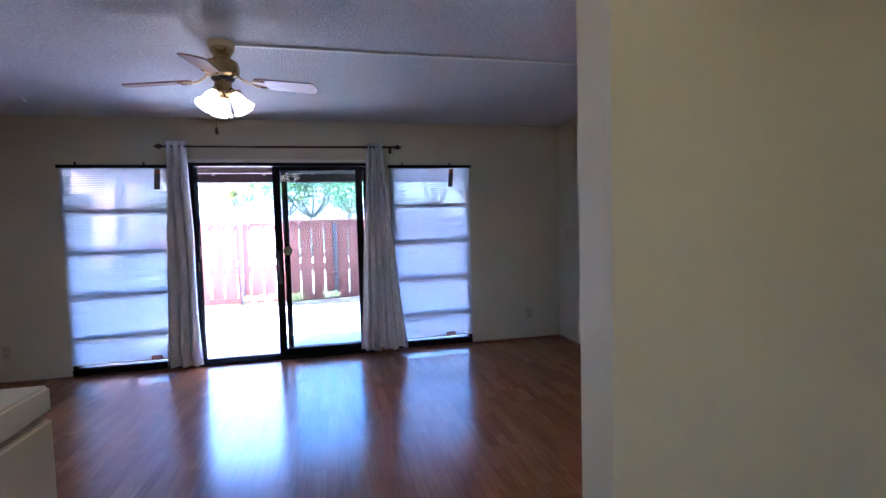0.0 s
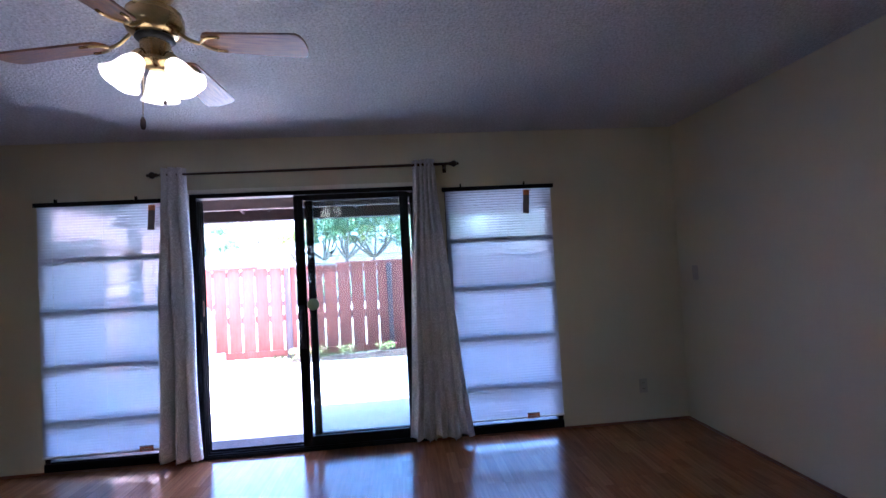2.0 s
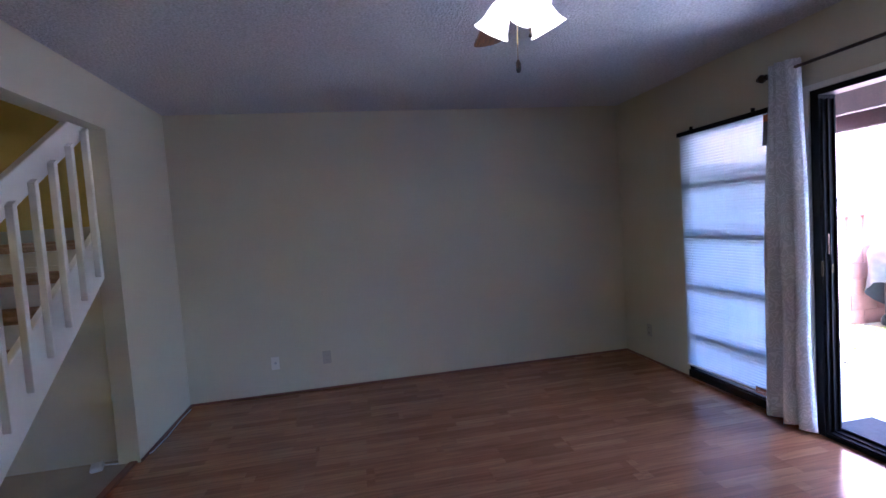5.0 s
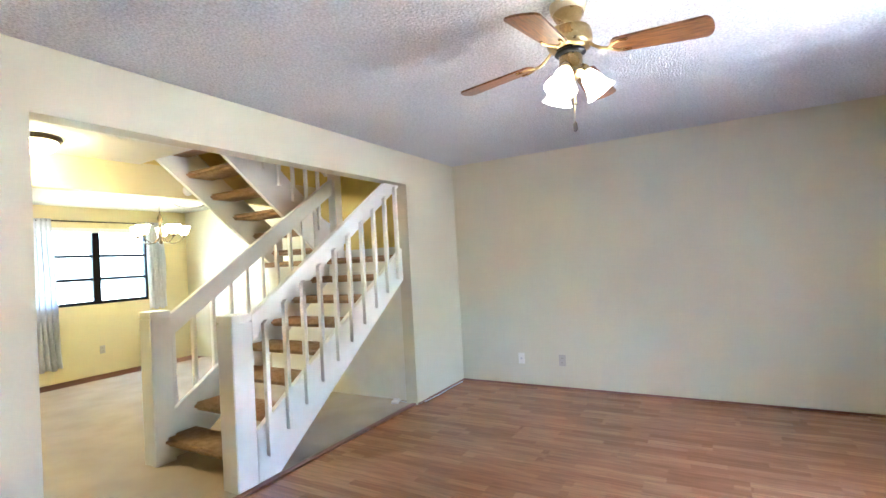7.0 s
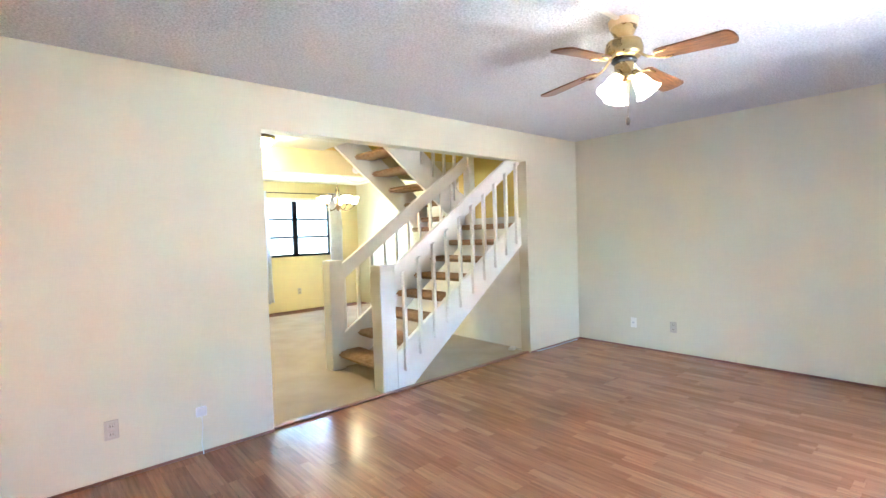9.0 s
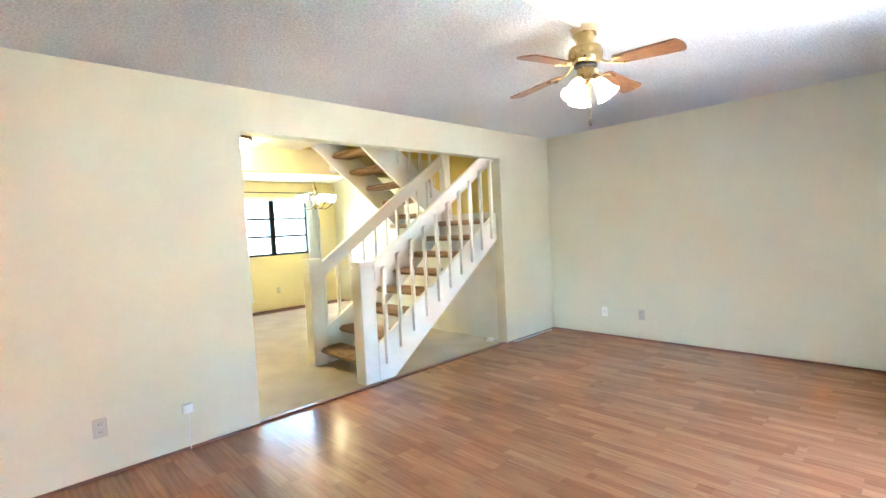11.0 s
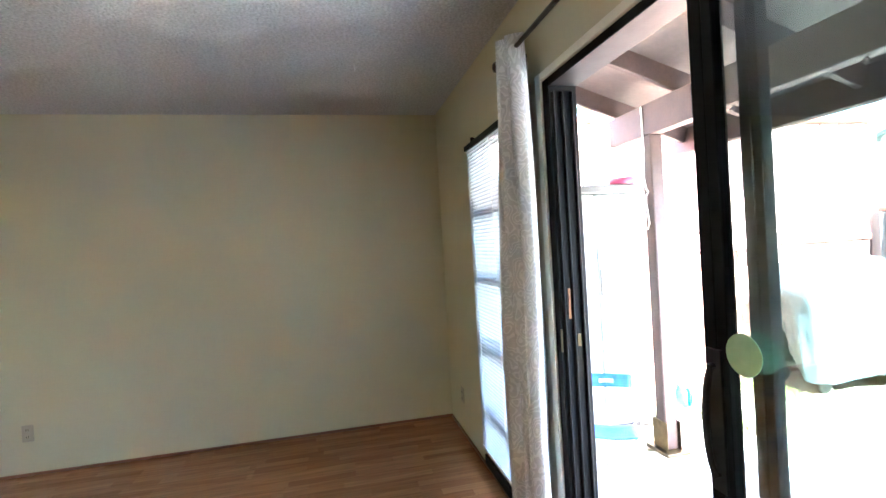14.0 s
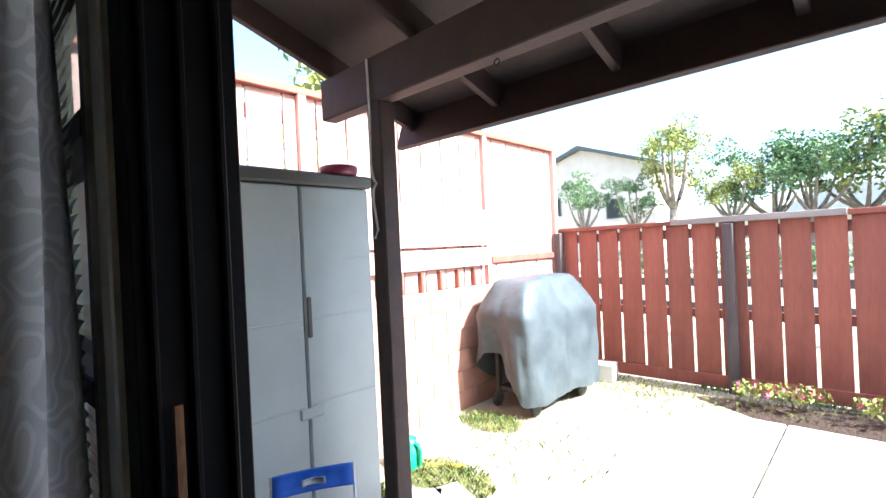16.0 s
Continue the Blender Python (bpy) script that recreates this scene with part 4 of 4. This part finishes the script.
def cloth(name, pts, sag, mat):
    bm = bmesh.new()
    a, b, c, d = [Vector(p) for p in pts]
    n = 8
    g = []
    for j in range(n + 1):
        v = j / n
        g.append([bm.verts.new((a.lerp(b, i / n)).lerp(d.lerp(c, i / n), v) + Vector(sag) * (math.sin(math.pi * i / n) * (0.4 + 0.6 * math.sin(math.pi * v)))) for i in range(n + 1)])
    for r, q in zip(g, g[1:]):
        for i in range(n):
            bm.faces.new((r[i], r[i + 1], q[i + 1], q[i]))
    o = made(name, bm, mat, fc, True)
    md = o.modifiers.new("thick", "SOLIDIFY")
    md.thickness = 0.006
    return o


cloth("seat", [(-0.23, -0.22, 0.40), (0.23, -0.22, 0.40), (0.23, 0.2, 0.36), (-0.23, 0.2, 0.36)], (0, 0, -0.05), M_BLUE)
cloth("backrest", [(-0.24, 0.275, 0.69), (0.24, 0.275, 0.69), (0.24, 0.30, 0.82), (-0.24, 0.30, 0.82)], (0, 0.05, 0), M_BLUE)
cloth("back_slot", [(-0.07, 0.268, 0.735), (0.07, 0.268, 0.735), (0.07, 0.276, 0.775), (-0.07, 0.276, 0.775)], (0, 0.045, 0), M_RESIN)
for p, q in (((-0.24, -0.24, 0.0), (0.24, -0.22, 0.40)), ((0.24, -0.24, 0.0), (-0.24, -0.22, 0.40)), ((-0.24, 0.24, 0.0), (0.24, 0.21, 0.36)), ((0.24, 0.24, 0.0), (-0.24, 0.21, 0.36)),
             ((-0.24, 0.24, 0.0), (-0.24, -0.22, 0.40)), ((0.24, 0.24, 0.0), (0.24, -0.22, 0.40)), ((-0.245, 0.20, 0.1), (-0.245, 0.30, 0.82)), ((0.245, 0.20, 0.1), (0.245, 0.30, 0.82)),
             ((-0.25, -0.24, 0.56), (-0.25, 0.26, 0.58)), ((0.25, -0.24, 0.56), (0.25, 0.26, 0.58)), ((-0.25, -0.24, 0.0), (-0.25, -0.23, 0.56)), ((0.25, -0.24, 0.0), (0.25, -0.23, 0.56))):
    bm = bmesh.new()
    tube(bm, [p, q], 0.0085, 8)
    made("leg", bm, M_CHROMEGREY, fc, True)

fc.scale = (0.7, 0.7, 0.7)
# ---- covered grill
gr = tagged(holder("covered_grill", -3.04, 9.10, GZ - 0.02, 86), "barbecue grill under a draped grey vinyl cover", "grill")
bm = bmesh.new()
NR, NZ = 96, 26
rings = []
for j in range(NZ + 1):
    t = j / NZ
    ring = []
    for i in range(NR):
        a = 2 * math.pi * i / NR
        ca, sa = math.cos(a), math.sin(a)
        sq = (abs(ca) ** 9 + abs(sa) ** 9) ** (-1 / 9)
        if t < 0.2:                        # flat crown over the lid
            k = t / 0.2
            rx, ry, z = 0.02 + 0.33 * k, 0.02 + 0.15 * k, 1.16 - 0.02 * k * k
        elif t < 0.42:                     # lid falling to the side shelves
            k = (t - 0.2) / 0.22
            rx, ry, z = 0.35 + 0.20 * k, 0.17 + 0.11 * k, 1.14 - 0.29 * k ** 1.3
        else:                              # skirt, gathered up at the near end
            k = (t - 0.42) / 0.58
            hem = 0.12 + 0.50 * max(0.0, -ca) ** 2 * min(1.0, max(0.0, 0.55 + 0.9 * sa)) + 0.02 * math.sin(3 * a)
            rx, ry = 0.55 + 0.015 * k - 0.10 * k * max(0.0, -ca) ** 3, 0.285 + 0.02 * k
            z = 0.85 - (0.85 - hem) * k
        drape = min(1.0, max(0.0, t - 0.3) * 2)
        fold = 1 + drape * (0.040 * math.sin(7 * a + 3.0 * t) + 0.032 * math.sin(13 * a + 1.7 - 4 * t) + 0.010 * math.sin(29 * a + 2 * t))
        p = Vector((rx * sq * ca * fold, ry * sq * sa * fold, z))
        p += 0.018 * noise.noise_vector(p * 4.0) + 0.008 * noise.noise_vector(p * 11)
        ring.append(bm.verts.new(p))
    rings.append(ring)
for a, b in zip(rings, rings[1:]):
    for i in range(NR):
        bm.faces.new((a[i], a[(i + 1) % NR], b[(i + 1) % NR], b[i]))
bm.faces.new(rings[0])
bmesh.ops.scale(bm, vec=(1.1, 1.1, 1.05), verts=bm.verts)
cov = made("cover", bm, M_COVER, gr, True)
for x, y in ((-0.38, -0.20), (-0.38, 0.20), (0.38, -0.20), (0.38, 0.20)):
    boxes("leg", [(x - 0.02, x + 0.02, y - 0.02, y + 0.02, 0.06, 0.8)], M_BLACK, gr, 0.004)
    bm = bmesh.new()
    turned(bm, [(0.03, -0.016), (0.062, -0.016), (0.07, -0.008), (0.07, 0.008), (0.062, 0.016), (0.03, 0.016)], 20, pose(x, y * 1.1, 0.07, 90))
    made("wheel", bm, M_BLACK, gr, True)
boxes("base_shelf", [(-0.38, 0.38, -0.20, 0.20, 0.16, 0.20)], M_BLACK, gr, 0.006)
bm = bmesh.new()
turned(bm, [(0.10, 0.0), (0.14, 0.02), (0.15, 0.10), (0.15, 0.26), (0.10, 0.34), (0.04, 0.36)], 20, pose(-0.12, 0, 0.20))
made("gas_bottle", bm, M_CHROMEGREY, gr, True)

# ---- small things by the post
bc = tagged(holder("watering_can", -3.02, 7.35, GZ - 0.03), "small green plastic toy watering can on the grass", "watering can")
bm = bmesh.new()
turned(bm, [(0.07, 0), (0.085, 0.02), (0.08, 0.16), (0.05, 0.19), (0.055, 0.22)], 20)
tube(bm, arc([(0.06, 0, 0.19), (0.15, 0, 0.19), (0.08, 0, 0.05)]), 0.012)
made("body", bm, M_GREENP, bc, True)
sh = bmesh.new()
tube(sh, [(-2.95, 7.45, GZ - 0.012), (-2.72, 7.58, GZ - 0.010)], 0.014, 8)
tagged(made("toy_shovel", sh, M_YELLOWP), "yellow plastic toy shovel on the ground", "toy")
for x, y, r in ((-2.52, 6.85, 15), (-2.62, 7.06, 40), (-2.46, 7.2, -20)):
    o = boxes("concrete_block", [(-0.14, 0.14, -0.09, 0.09, 0, 0.07)], M_CONCRETE, None, 0.012)
    o.matrix_world = pose(x, y, GZ - 0.03, 0, 0, r)
    tagged(o, "broken grey concrete block on the ground", "concrete block", "loose blocks")
o = boxes("concrete_block", [(-0.15, 0.15, -0.1, 0.1, 0, 0.19)], M_CONCRETE, None, 0.010)
o.matrix_world = pose(-2.88, 10.1, GZ - 0.03, 0, 0, 8)
tagged(o, "grey concrete block beside the red fence", "concrete block")

# ---- planting bed
bed = bmesh.new()
n = 40
ctr = bed.verts.new((0.6, 9.97, GZ + 0.07))
ring = [bed.verts.new((0.6 + (2.6 + 0.12 * math.sin(5 * t)) * math.cos(t), 9.97 + (0.40 + 0.06 * math.sin(7 * t)) * math.sin(t), GZ - 0.035)) for t in [2 * math.pi * k / n for k in range(n)]]
mid = [bed.verts.new(v.co * 0.35 + ctr.co * 0.65 + Vector((0, 0, 0.0))) for v in ring]
for k in range(n):
    bed.faces.new((ring[k], ring[(k + 1) % n], mid[(k + 1) % n], mid[k]))
    bed.faces.new((mid[k], mid[(k + 1) % n], ctr))
tagged(made("mulch_bed", bed, M_MULCH, smooth=True), "dark mulch planting bed along the fence", "planting bed", kind="structure")


def leaf_mesh(name, centres, radii, per, size, mat, seed, parent=None, squash=0.8):
    rs = np.random.RandomState(seed)
    verts, faces = [], []
    for c, r in zip(centres, radii):
        d = rs.normal(size=(per, 3))
        d /= np.linalg.norm(d, axis=1)[:, None]
        pts = np.array(c) + d * (r * rs.uniform(0.35, 1.0, per) ** 0.5)[:, None] * np.array([1, 1, squash])
        u = rs.normal(size=(per, 3))
        u /= np.linalg.norm(u, axis=1)[:, None]
        w = np.cross(u, rs.normal(size=(per, 3)))
        w /= np.linalg.norm(w, axis=1)[:, None]
        s = size * rs.uniform(0.6, 1.3, per)[:, None]
        for k in range(per):
            i = len(verts)
            verts += [tuple(pts[k] - u[k] * s[k]), tuple(pts[k] + w[k] * s[k] * 0.45), tuple(pts[k] + u[k] * s[k]), tuple(pts[k] - w[k] * s[k] * 0.45)]
            faces.append((i, i + 1, i + 2, i + 3))
    me = bpy.data.meshes.new(name)
    me.from_pydata(verts, [], faces)
    me.materials.append(mat)
    ob = new(name, me)
    ob.parent = parent
    return ob


for i, (x, y) in enumerate(((-1.42, 9.98), (-1.1, 10.02), (-0.6, 9.95), (0.1, 10.0), (0.9, 10.05), (1.6, 9.95))):
    fp = tagged(holder("flowering_plant", x, y, GZ + 0.02), "low flowering plant with pink blooms in the mulch", "plant", "bed plants")
    bm = bmesh.new()
    for k in range(7):
        a = k * 0.9 + i
        tube(bm, arc([(0, 0, -0.03), (0.05 * math.cos(a), 0.05 * math.sin(a), 0.1), (0.15 * math.cos(a), 0.12 * math.sin(a), 0.14)], 4), 0.003, 5)
    made("stem", bm, M_BARK, fp)
    cs = [(0.13 * math.cos(a), 0.11 * math.sin(a), 0.13) for a in np.arange(7) * 0.9 + i]
    leaf_mesh("leaves", cs, [0.07] * 7, 18, 0.028, M_LEAFY, 20 + i, fp)["kind"] = "stuff"
    leaf_mesh("blooms", cs[::2], [0.05] * 4, 8, 0.024, M_FLOWER, 40 + i, fp)["kind"] = "stuff"

# ---- grass tufts, one sheet of blades
rs = np.random.RandomState(3)
verts, faces = [], []
spots = [(-3.1, 8.35, 0.30, 260), (-2.7, 7.4, 0.34, 420), (-2.35, 7.9, 0.6, 30), (-2.5, 10.0, 0.5, 120), (-2.0, 9.6, 0.6, 30), (-1.2, 10.3, 0.9, 300), (-2.6, 8.3, 0.7, 35), (-3.2, 9.6, 0.4, 120), (-2.9, 6.95, 0.2, 120), (0.8, 10.3, 1.6, 260)]
for cx, cy, r, n in spots:
    for k in range(3 * n):
        a, d = rs.uniform(0, 6.28), r * math.sqrt(rs.uniform())
        x, y = cx + d * math.cos(a), min(10.34, cy + d * math.sin(a) * 0.6)
        h, b, w = rs.uniform(0.02, 0.07), rs.uniform(0, 6.28), rs.uniform(0.0015, 0.003)
        dx, dy = math.cos(b), math.sin(b)
        i = len(verts)
        z = GZ - 0.035
        verts += [(x - w * dy, y + w * dx, z), (x + w * dy, y - w * dx, z), (x + dx * h * 0.3, y + dy * h * 0.3, z + h * 0.7), (x + dx * h * 0.75, y + dy * h * 0.75, z + h)]
        faces += [(i, i + 1, i + 2), (i, i + 2, i + 3)]
me = bpy.data.meshes.new("grass")
me.from_pydata(verts, [], faces)
me.materials.append(M_GRASS)
tagged(new("grass", me), "tufts of dry green grass", "grass", kind="stuff")

# ---------------------------------------------------------------- beyond the fence
def tree(x, y, height, spread, seed, mat, label="trimmed street tree with a pale trunk and clumped crown"):
    rs = random.Random(seed)
    t = tagged(holder("tree", x, y, GZ - 0.05), label, "tree", "background trees")
    bm = bmesh.new()
    fork = height * 0.42
    tube(bm, [(0, 0, -0.1), (0.05 * height * rs.uniform(-1, 1), 0.0, fork * 0.55), (0, 0, fork)], [height * 0.035, height * 0.028, height * 0.024], 9)
    cs, rr = [], []
    for k in range(7):
        a = 2 * math.pi * k / 7 + rs.uniform(-0.4, 0.4)
        l = spread * rs.uniform(0.25, 1.0)
        top = Vector((l * math.cos(a), l * math.sin(a), height * rs.uniform(0.60, 0.97)))
        pts = arc([(0, 0, fork), (top.x * 0.75, top.y * 0.75, fork + 0.1 * height), top], 7)
        tube(bm, pts, [height * 0.018 * (1 - 0.75 * i / 7) for i in range(8)], 7)
        for q in range(6):
            cs.append(tuple(top + Vector((rs.uniform(-1, 1), rs.uniform(-1, 1), rs.uniform(-0.8, 0.9))) * spread * 0.40))
            rr.append(spread * rs.uniform(0.18, 0.40))
    made("trunk", bm, M_BARK, t, True)
    leaf_mesh("leaves", cs, rr, 85, spread * 0.055, mat, seed, t)["kind"] = "stuff"
    return t


for i, (x, y, h, s) in enumerate(((-7.2, 27, 6.6, 1.5), (-11.4, 27, 4.9, 1.1), (-9.0, 27.5, 4.7, 1.0), (-5.2, 28, 5.0, 1.2), (-3.8, 28.5, 5.1, 1.5), (-2.5, 28, 5.2, 1.6), (-1.0, 29, 5.3, 2.0), (1.2, 28, 5.7, 2.2),
                                 (3.6, 30, 6.0, 2.3), (6.4, 29, 6.2, 2.4), (9.6, 31, 6.6, 2.6))):
    tree(x, y, h, s, 60 + i, M_LEAF if i % 3 else M_LEAFY)
tree(-9.0, 12.5, 6.6, 2.4, 90, M_LEAF, "leafy green tree behind the tall fence")
tree(-7.2, 9.8, 4.6, 1.5, 91, M_LEAFY, "yellow green shrub tree behind the tall fence")
tree(-2.0, -11, 5.0, 2.2, 92, M_LEAF, "leafy tree outside the dining window")
hd = leaf_mesh("hedge", [(x, 24 + 0.5 * math.sin(x), 0.5) for x in np.arange(-8, 18, 0.7)], [0.75] * 38, 110, 0.09, M_LEAF, 77)
tagged(hd, "low green hedge across the lawn", "hedge", kind="stuff")

hs = tagged(holder("house", -16.9, 38.0, GZ), "pale stucco house with a grey gable roof", "house")


def gable(name, w, d, h, ridge, mat, wall=True):
    bm = bmesh.new()
    pts = [(-w, 0), (w, 0), (w, h), (0, ridge), (-w, h)] if wall else [(-w - 0.5, h - 0.25), (0, ridge + 0.02), (w + 0.5, h - 0.25), (w + 0.5, h), (0, ridge + 0.3), (-w - 0.5, h)]
    y0, y1 = (0, d) if wall else (-0.5, d + 0.5)
    a = [bm.verts.new((x, y0, z)) for x, z in pts]
    b = [bm.verts.new((x, y1, z)) for x, z in pts]
    bm.faces.new(a)
    bm.faces.new(b[::-1])
    for i in range(len(pts)):
        j = (i + 1) % len(pts)
        bm.faces.new((a[i], b[i], b[j], a[j]))
    return made(name, bm, mat, hs)


gable("wall", 5.2, 9, 6.6, 8.3, M_HOUSE)
gable("roof", 5.2, 9, 6.6, 8.3, M_ROOF, False)
for x, z in ((-2.4, 3.6), (2.45, 3.1)):
    wv = boxes("window", [(x - 0.55, x + 0.55, -0.05, 0.02, z, z + 1.25)], M_BLACK, hs)
    boxes("frame", [(x - 0.62, x - 0.55, -0.08, 0.0, z - 0.07, z + 1.32), (x + 0.55, x + 0.62, -0.08, 0.0, z - 0.07, z + 1.32), (x - 0.55, x + 0.55, -0.08, 0.0, z + 1.25, z + 1.32),
                    (x - 0.55, x + 0.55, -0.08, 0.0, z - 0.07, z)], M_ROOF, wv)
h2 = tagged(boxes("far_house", [(-5, 9, 40, 47, -0.2, 2.6)], M_HOUSE), "low pale house beyond the lawn", "house")
rf = bmesh.new()
p = [rf.verts.new(v) for v in ((-5.6, 39.4, 2.55), (9.6, 39.4, 2.55), (9.6, 47.6, 2.55), (-5.6, 47.6, 2.55), (-3, 43.5, 4.2), (7, 43.5, 4.2))]
for f in ((0, 1, 5, 4), (1, 2, 5), (2, 3, 4, 5), (3, 0, 4), (3, 2, 1, 0)):
    rf.faces.new([p[i] for i in f])
made("roof", rf, M_ROOF, h2)
tagged(boxes("rail_fence", [(-9, 14, 13.0, 13.06, 0.62, 0.74), (-9, 14, 13.0, 13.06, 0.25, 0.37)] + [(x, x + 0.1, 13.06, 13.16, -0.3, 0.85) for x in np.arange(-9, 14, 2.0)], M_DARKWOOD),
       "dark two-rail fence beyond the yard", "fence")

# ---------------------------------------------------------------- pieces of fences, walls, paving and floor
def pieces(parent, name, rows, mat, bevel=0.004):
    """Cuboids as objects of their own; alike sizes share one mesh."""
    cache = {}
    for x0, x1, y0, y1, z0, z1 in rows:
        key = (round(x1 - x0, 3), round(y1 - y0, 3), round(z1 - z0, 3))
        if key not in cache:
            bm = bmesh.new()
            cuboid(bm, 0, key[0], 0, key[1], 0, key[2])
            cache[key] = mesh_of(bm, name, mat, bevel=bevel)
        o = new(name, cache[key])
        o.parent = parent
        o.matrix_local = parent.matrix_world.inverted() @ Matrix.Translation((x0, y0, z0))


bf = structure(holder("back_fence", 0, 10.4, GZ), "red stained board fence with grey posts and cap")
rows, x = [], -3.48
while x < 5.0:
    w = 0.222 + random.uniform(-0.006, 0.006)
    rows.append((x, x + round(w, 2), 10.40, 10.422, -0.035 + random.uniform(-0.004, 0.004), 1.50))
    x += 0.2475
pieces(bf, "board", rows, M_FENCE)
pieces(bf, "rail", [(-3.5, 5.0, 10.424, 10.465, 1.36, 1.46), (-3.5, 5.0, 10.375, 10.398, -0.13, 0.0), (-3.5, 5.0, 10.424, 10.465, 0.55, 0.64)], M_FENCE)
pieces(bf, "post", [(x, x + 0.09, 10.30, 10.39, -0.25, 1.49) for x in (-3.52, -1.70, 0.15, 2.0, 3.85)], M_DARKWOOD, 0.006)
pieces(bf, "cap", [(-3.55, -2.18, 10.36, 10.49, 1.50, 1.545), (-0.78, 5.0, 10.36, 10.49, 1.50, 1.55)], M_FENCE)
pieces(bf, "cap", [(-2.178, -0.782, 10.34, 10.48, 1.50, 1.56)], M_GREYWOOD)

sf = structure(holder("side_fence", -3.55, 8, GZ), "tall red board fence in a sunlit paler colour above a block wall")
rows, y = [], 5.50
while y < 10.3:
    rows.append((-3.57, -3.548, y, y + 0.245, 1.0, 2.50))
    y += 0.262
pieces(sf, "board", rows, M_FENCE_SUNLIT)
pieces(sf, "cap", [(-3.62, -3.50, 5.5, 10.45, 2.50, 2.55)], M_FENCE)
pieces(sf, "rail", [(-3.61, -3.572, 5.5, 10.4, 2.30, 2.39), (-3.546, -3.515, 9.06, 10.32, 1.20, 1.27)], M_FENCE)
pieces(sf, "post", [(-3.546, -3.50, 8.96, 9.02, 1.0, 2.50), (-3.546, -3.49, 10.33, 10.39, 1.0, 2.54), (-3.546, -3.50, 6.9, 6.96, 1.0, 2.50)], M_FENCE_SUNLIT)
pieces(sf, "plank", [(-3.515, -3.49, 7.0, 8.94, 1.39, 1.74), (-3.515, -3.49, 7.0, 8.94, 1.19, 1.365)], M_FENCE_SUNLIT)
pieces(sf, "upright", [(-3.545, -3.50, y, y + 0.03, 1.0, 1.17) for y in np.arange(7.05, 8.95, 0.24)], M_FENCE)

bw = structure(boxes("block_wall", [(-3.70, -3.502, 5.5, 10.5, -0.3, 0.995)], M_BLOCK), "red-brown painted concrete block wall")
rows = []
for r in range(6):
    y = 5.5 - (0.2 if r % 2 else 0)
    z = -0.16 + 0.193 * r
    while y < 10.35:
        y0, y1 = max(5.5, y), min(10.39, y + 0.392)
        if y1 - y0 > 0.05:
            rows.append((-3.505, -3.494, y0, y1, z, z + 0.186))
        y += 0.4
pieces(bw, "block", rows, M_BLOCK, 0.003)

pv = structure(boxes("paving", [(-1.95, 4.2, 7.16, 9.66, -0.3, GZ - 0.045)], M_GROUND), "square concrete pavers with open joints")
rows = []
for i in range(8):
    for j in range(3):
        x0, y0 = -1.92 + 0.765 * i, 7.17 + 0.825 * j
        rows.append((x0, x0 + 0.75, y0, y0 + 0.81, GZ - 0.06, GZ - 0.004 + 0.002 * ((i + 2 * j) % 3)))
pieces(pv, "paver", rows, M_CONCRETE, 0.008)

rows, PW, PL = [], 0.195, 1.2
for r in range(31):
    x0 = XW + 0.001 + PW * r
    x1 = min(XE - 0.001, x0 + PW - 0.0004)
    y = 1.10 - (0.0, 0.42, 0.86, 0.21, 0.64, 1.05)[r % 6]
    while y < YN - 0.002:
        a, b = max(1.101, y), min(YN - 0.002, y + PL - 0.0004)
        if b - a > 0.01 and x1 - x0 > 0.01:
            rows.append((x0, x1, a, b, -0.008, 0.0))
        y += PL
pieces(floor, "plank", rows, M_LAMINATE, 0.0)
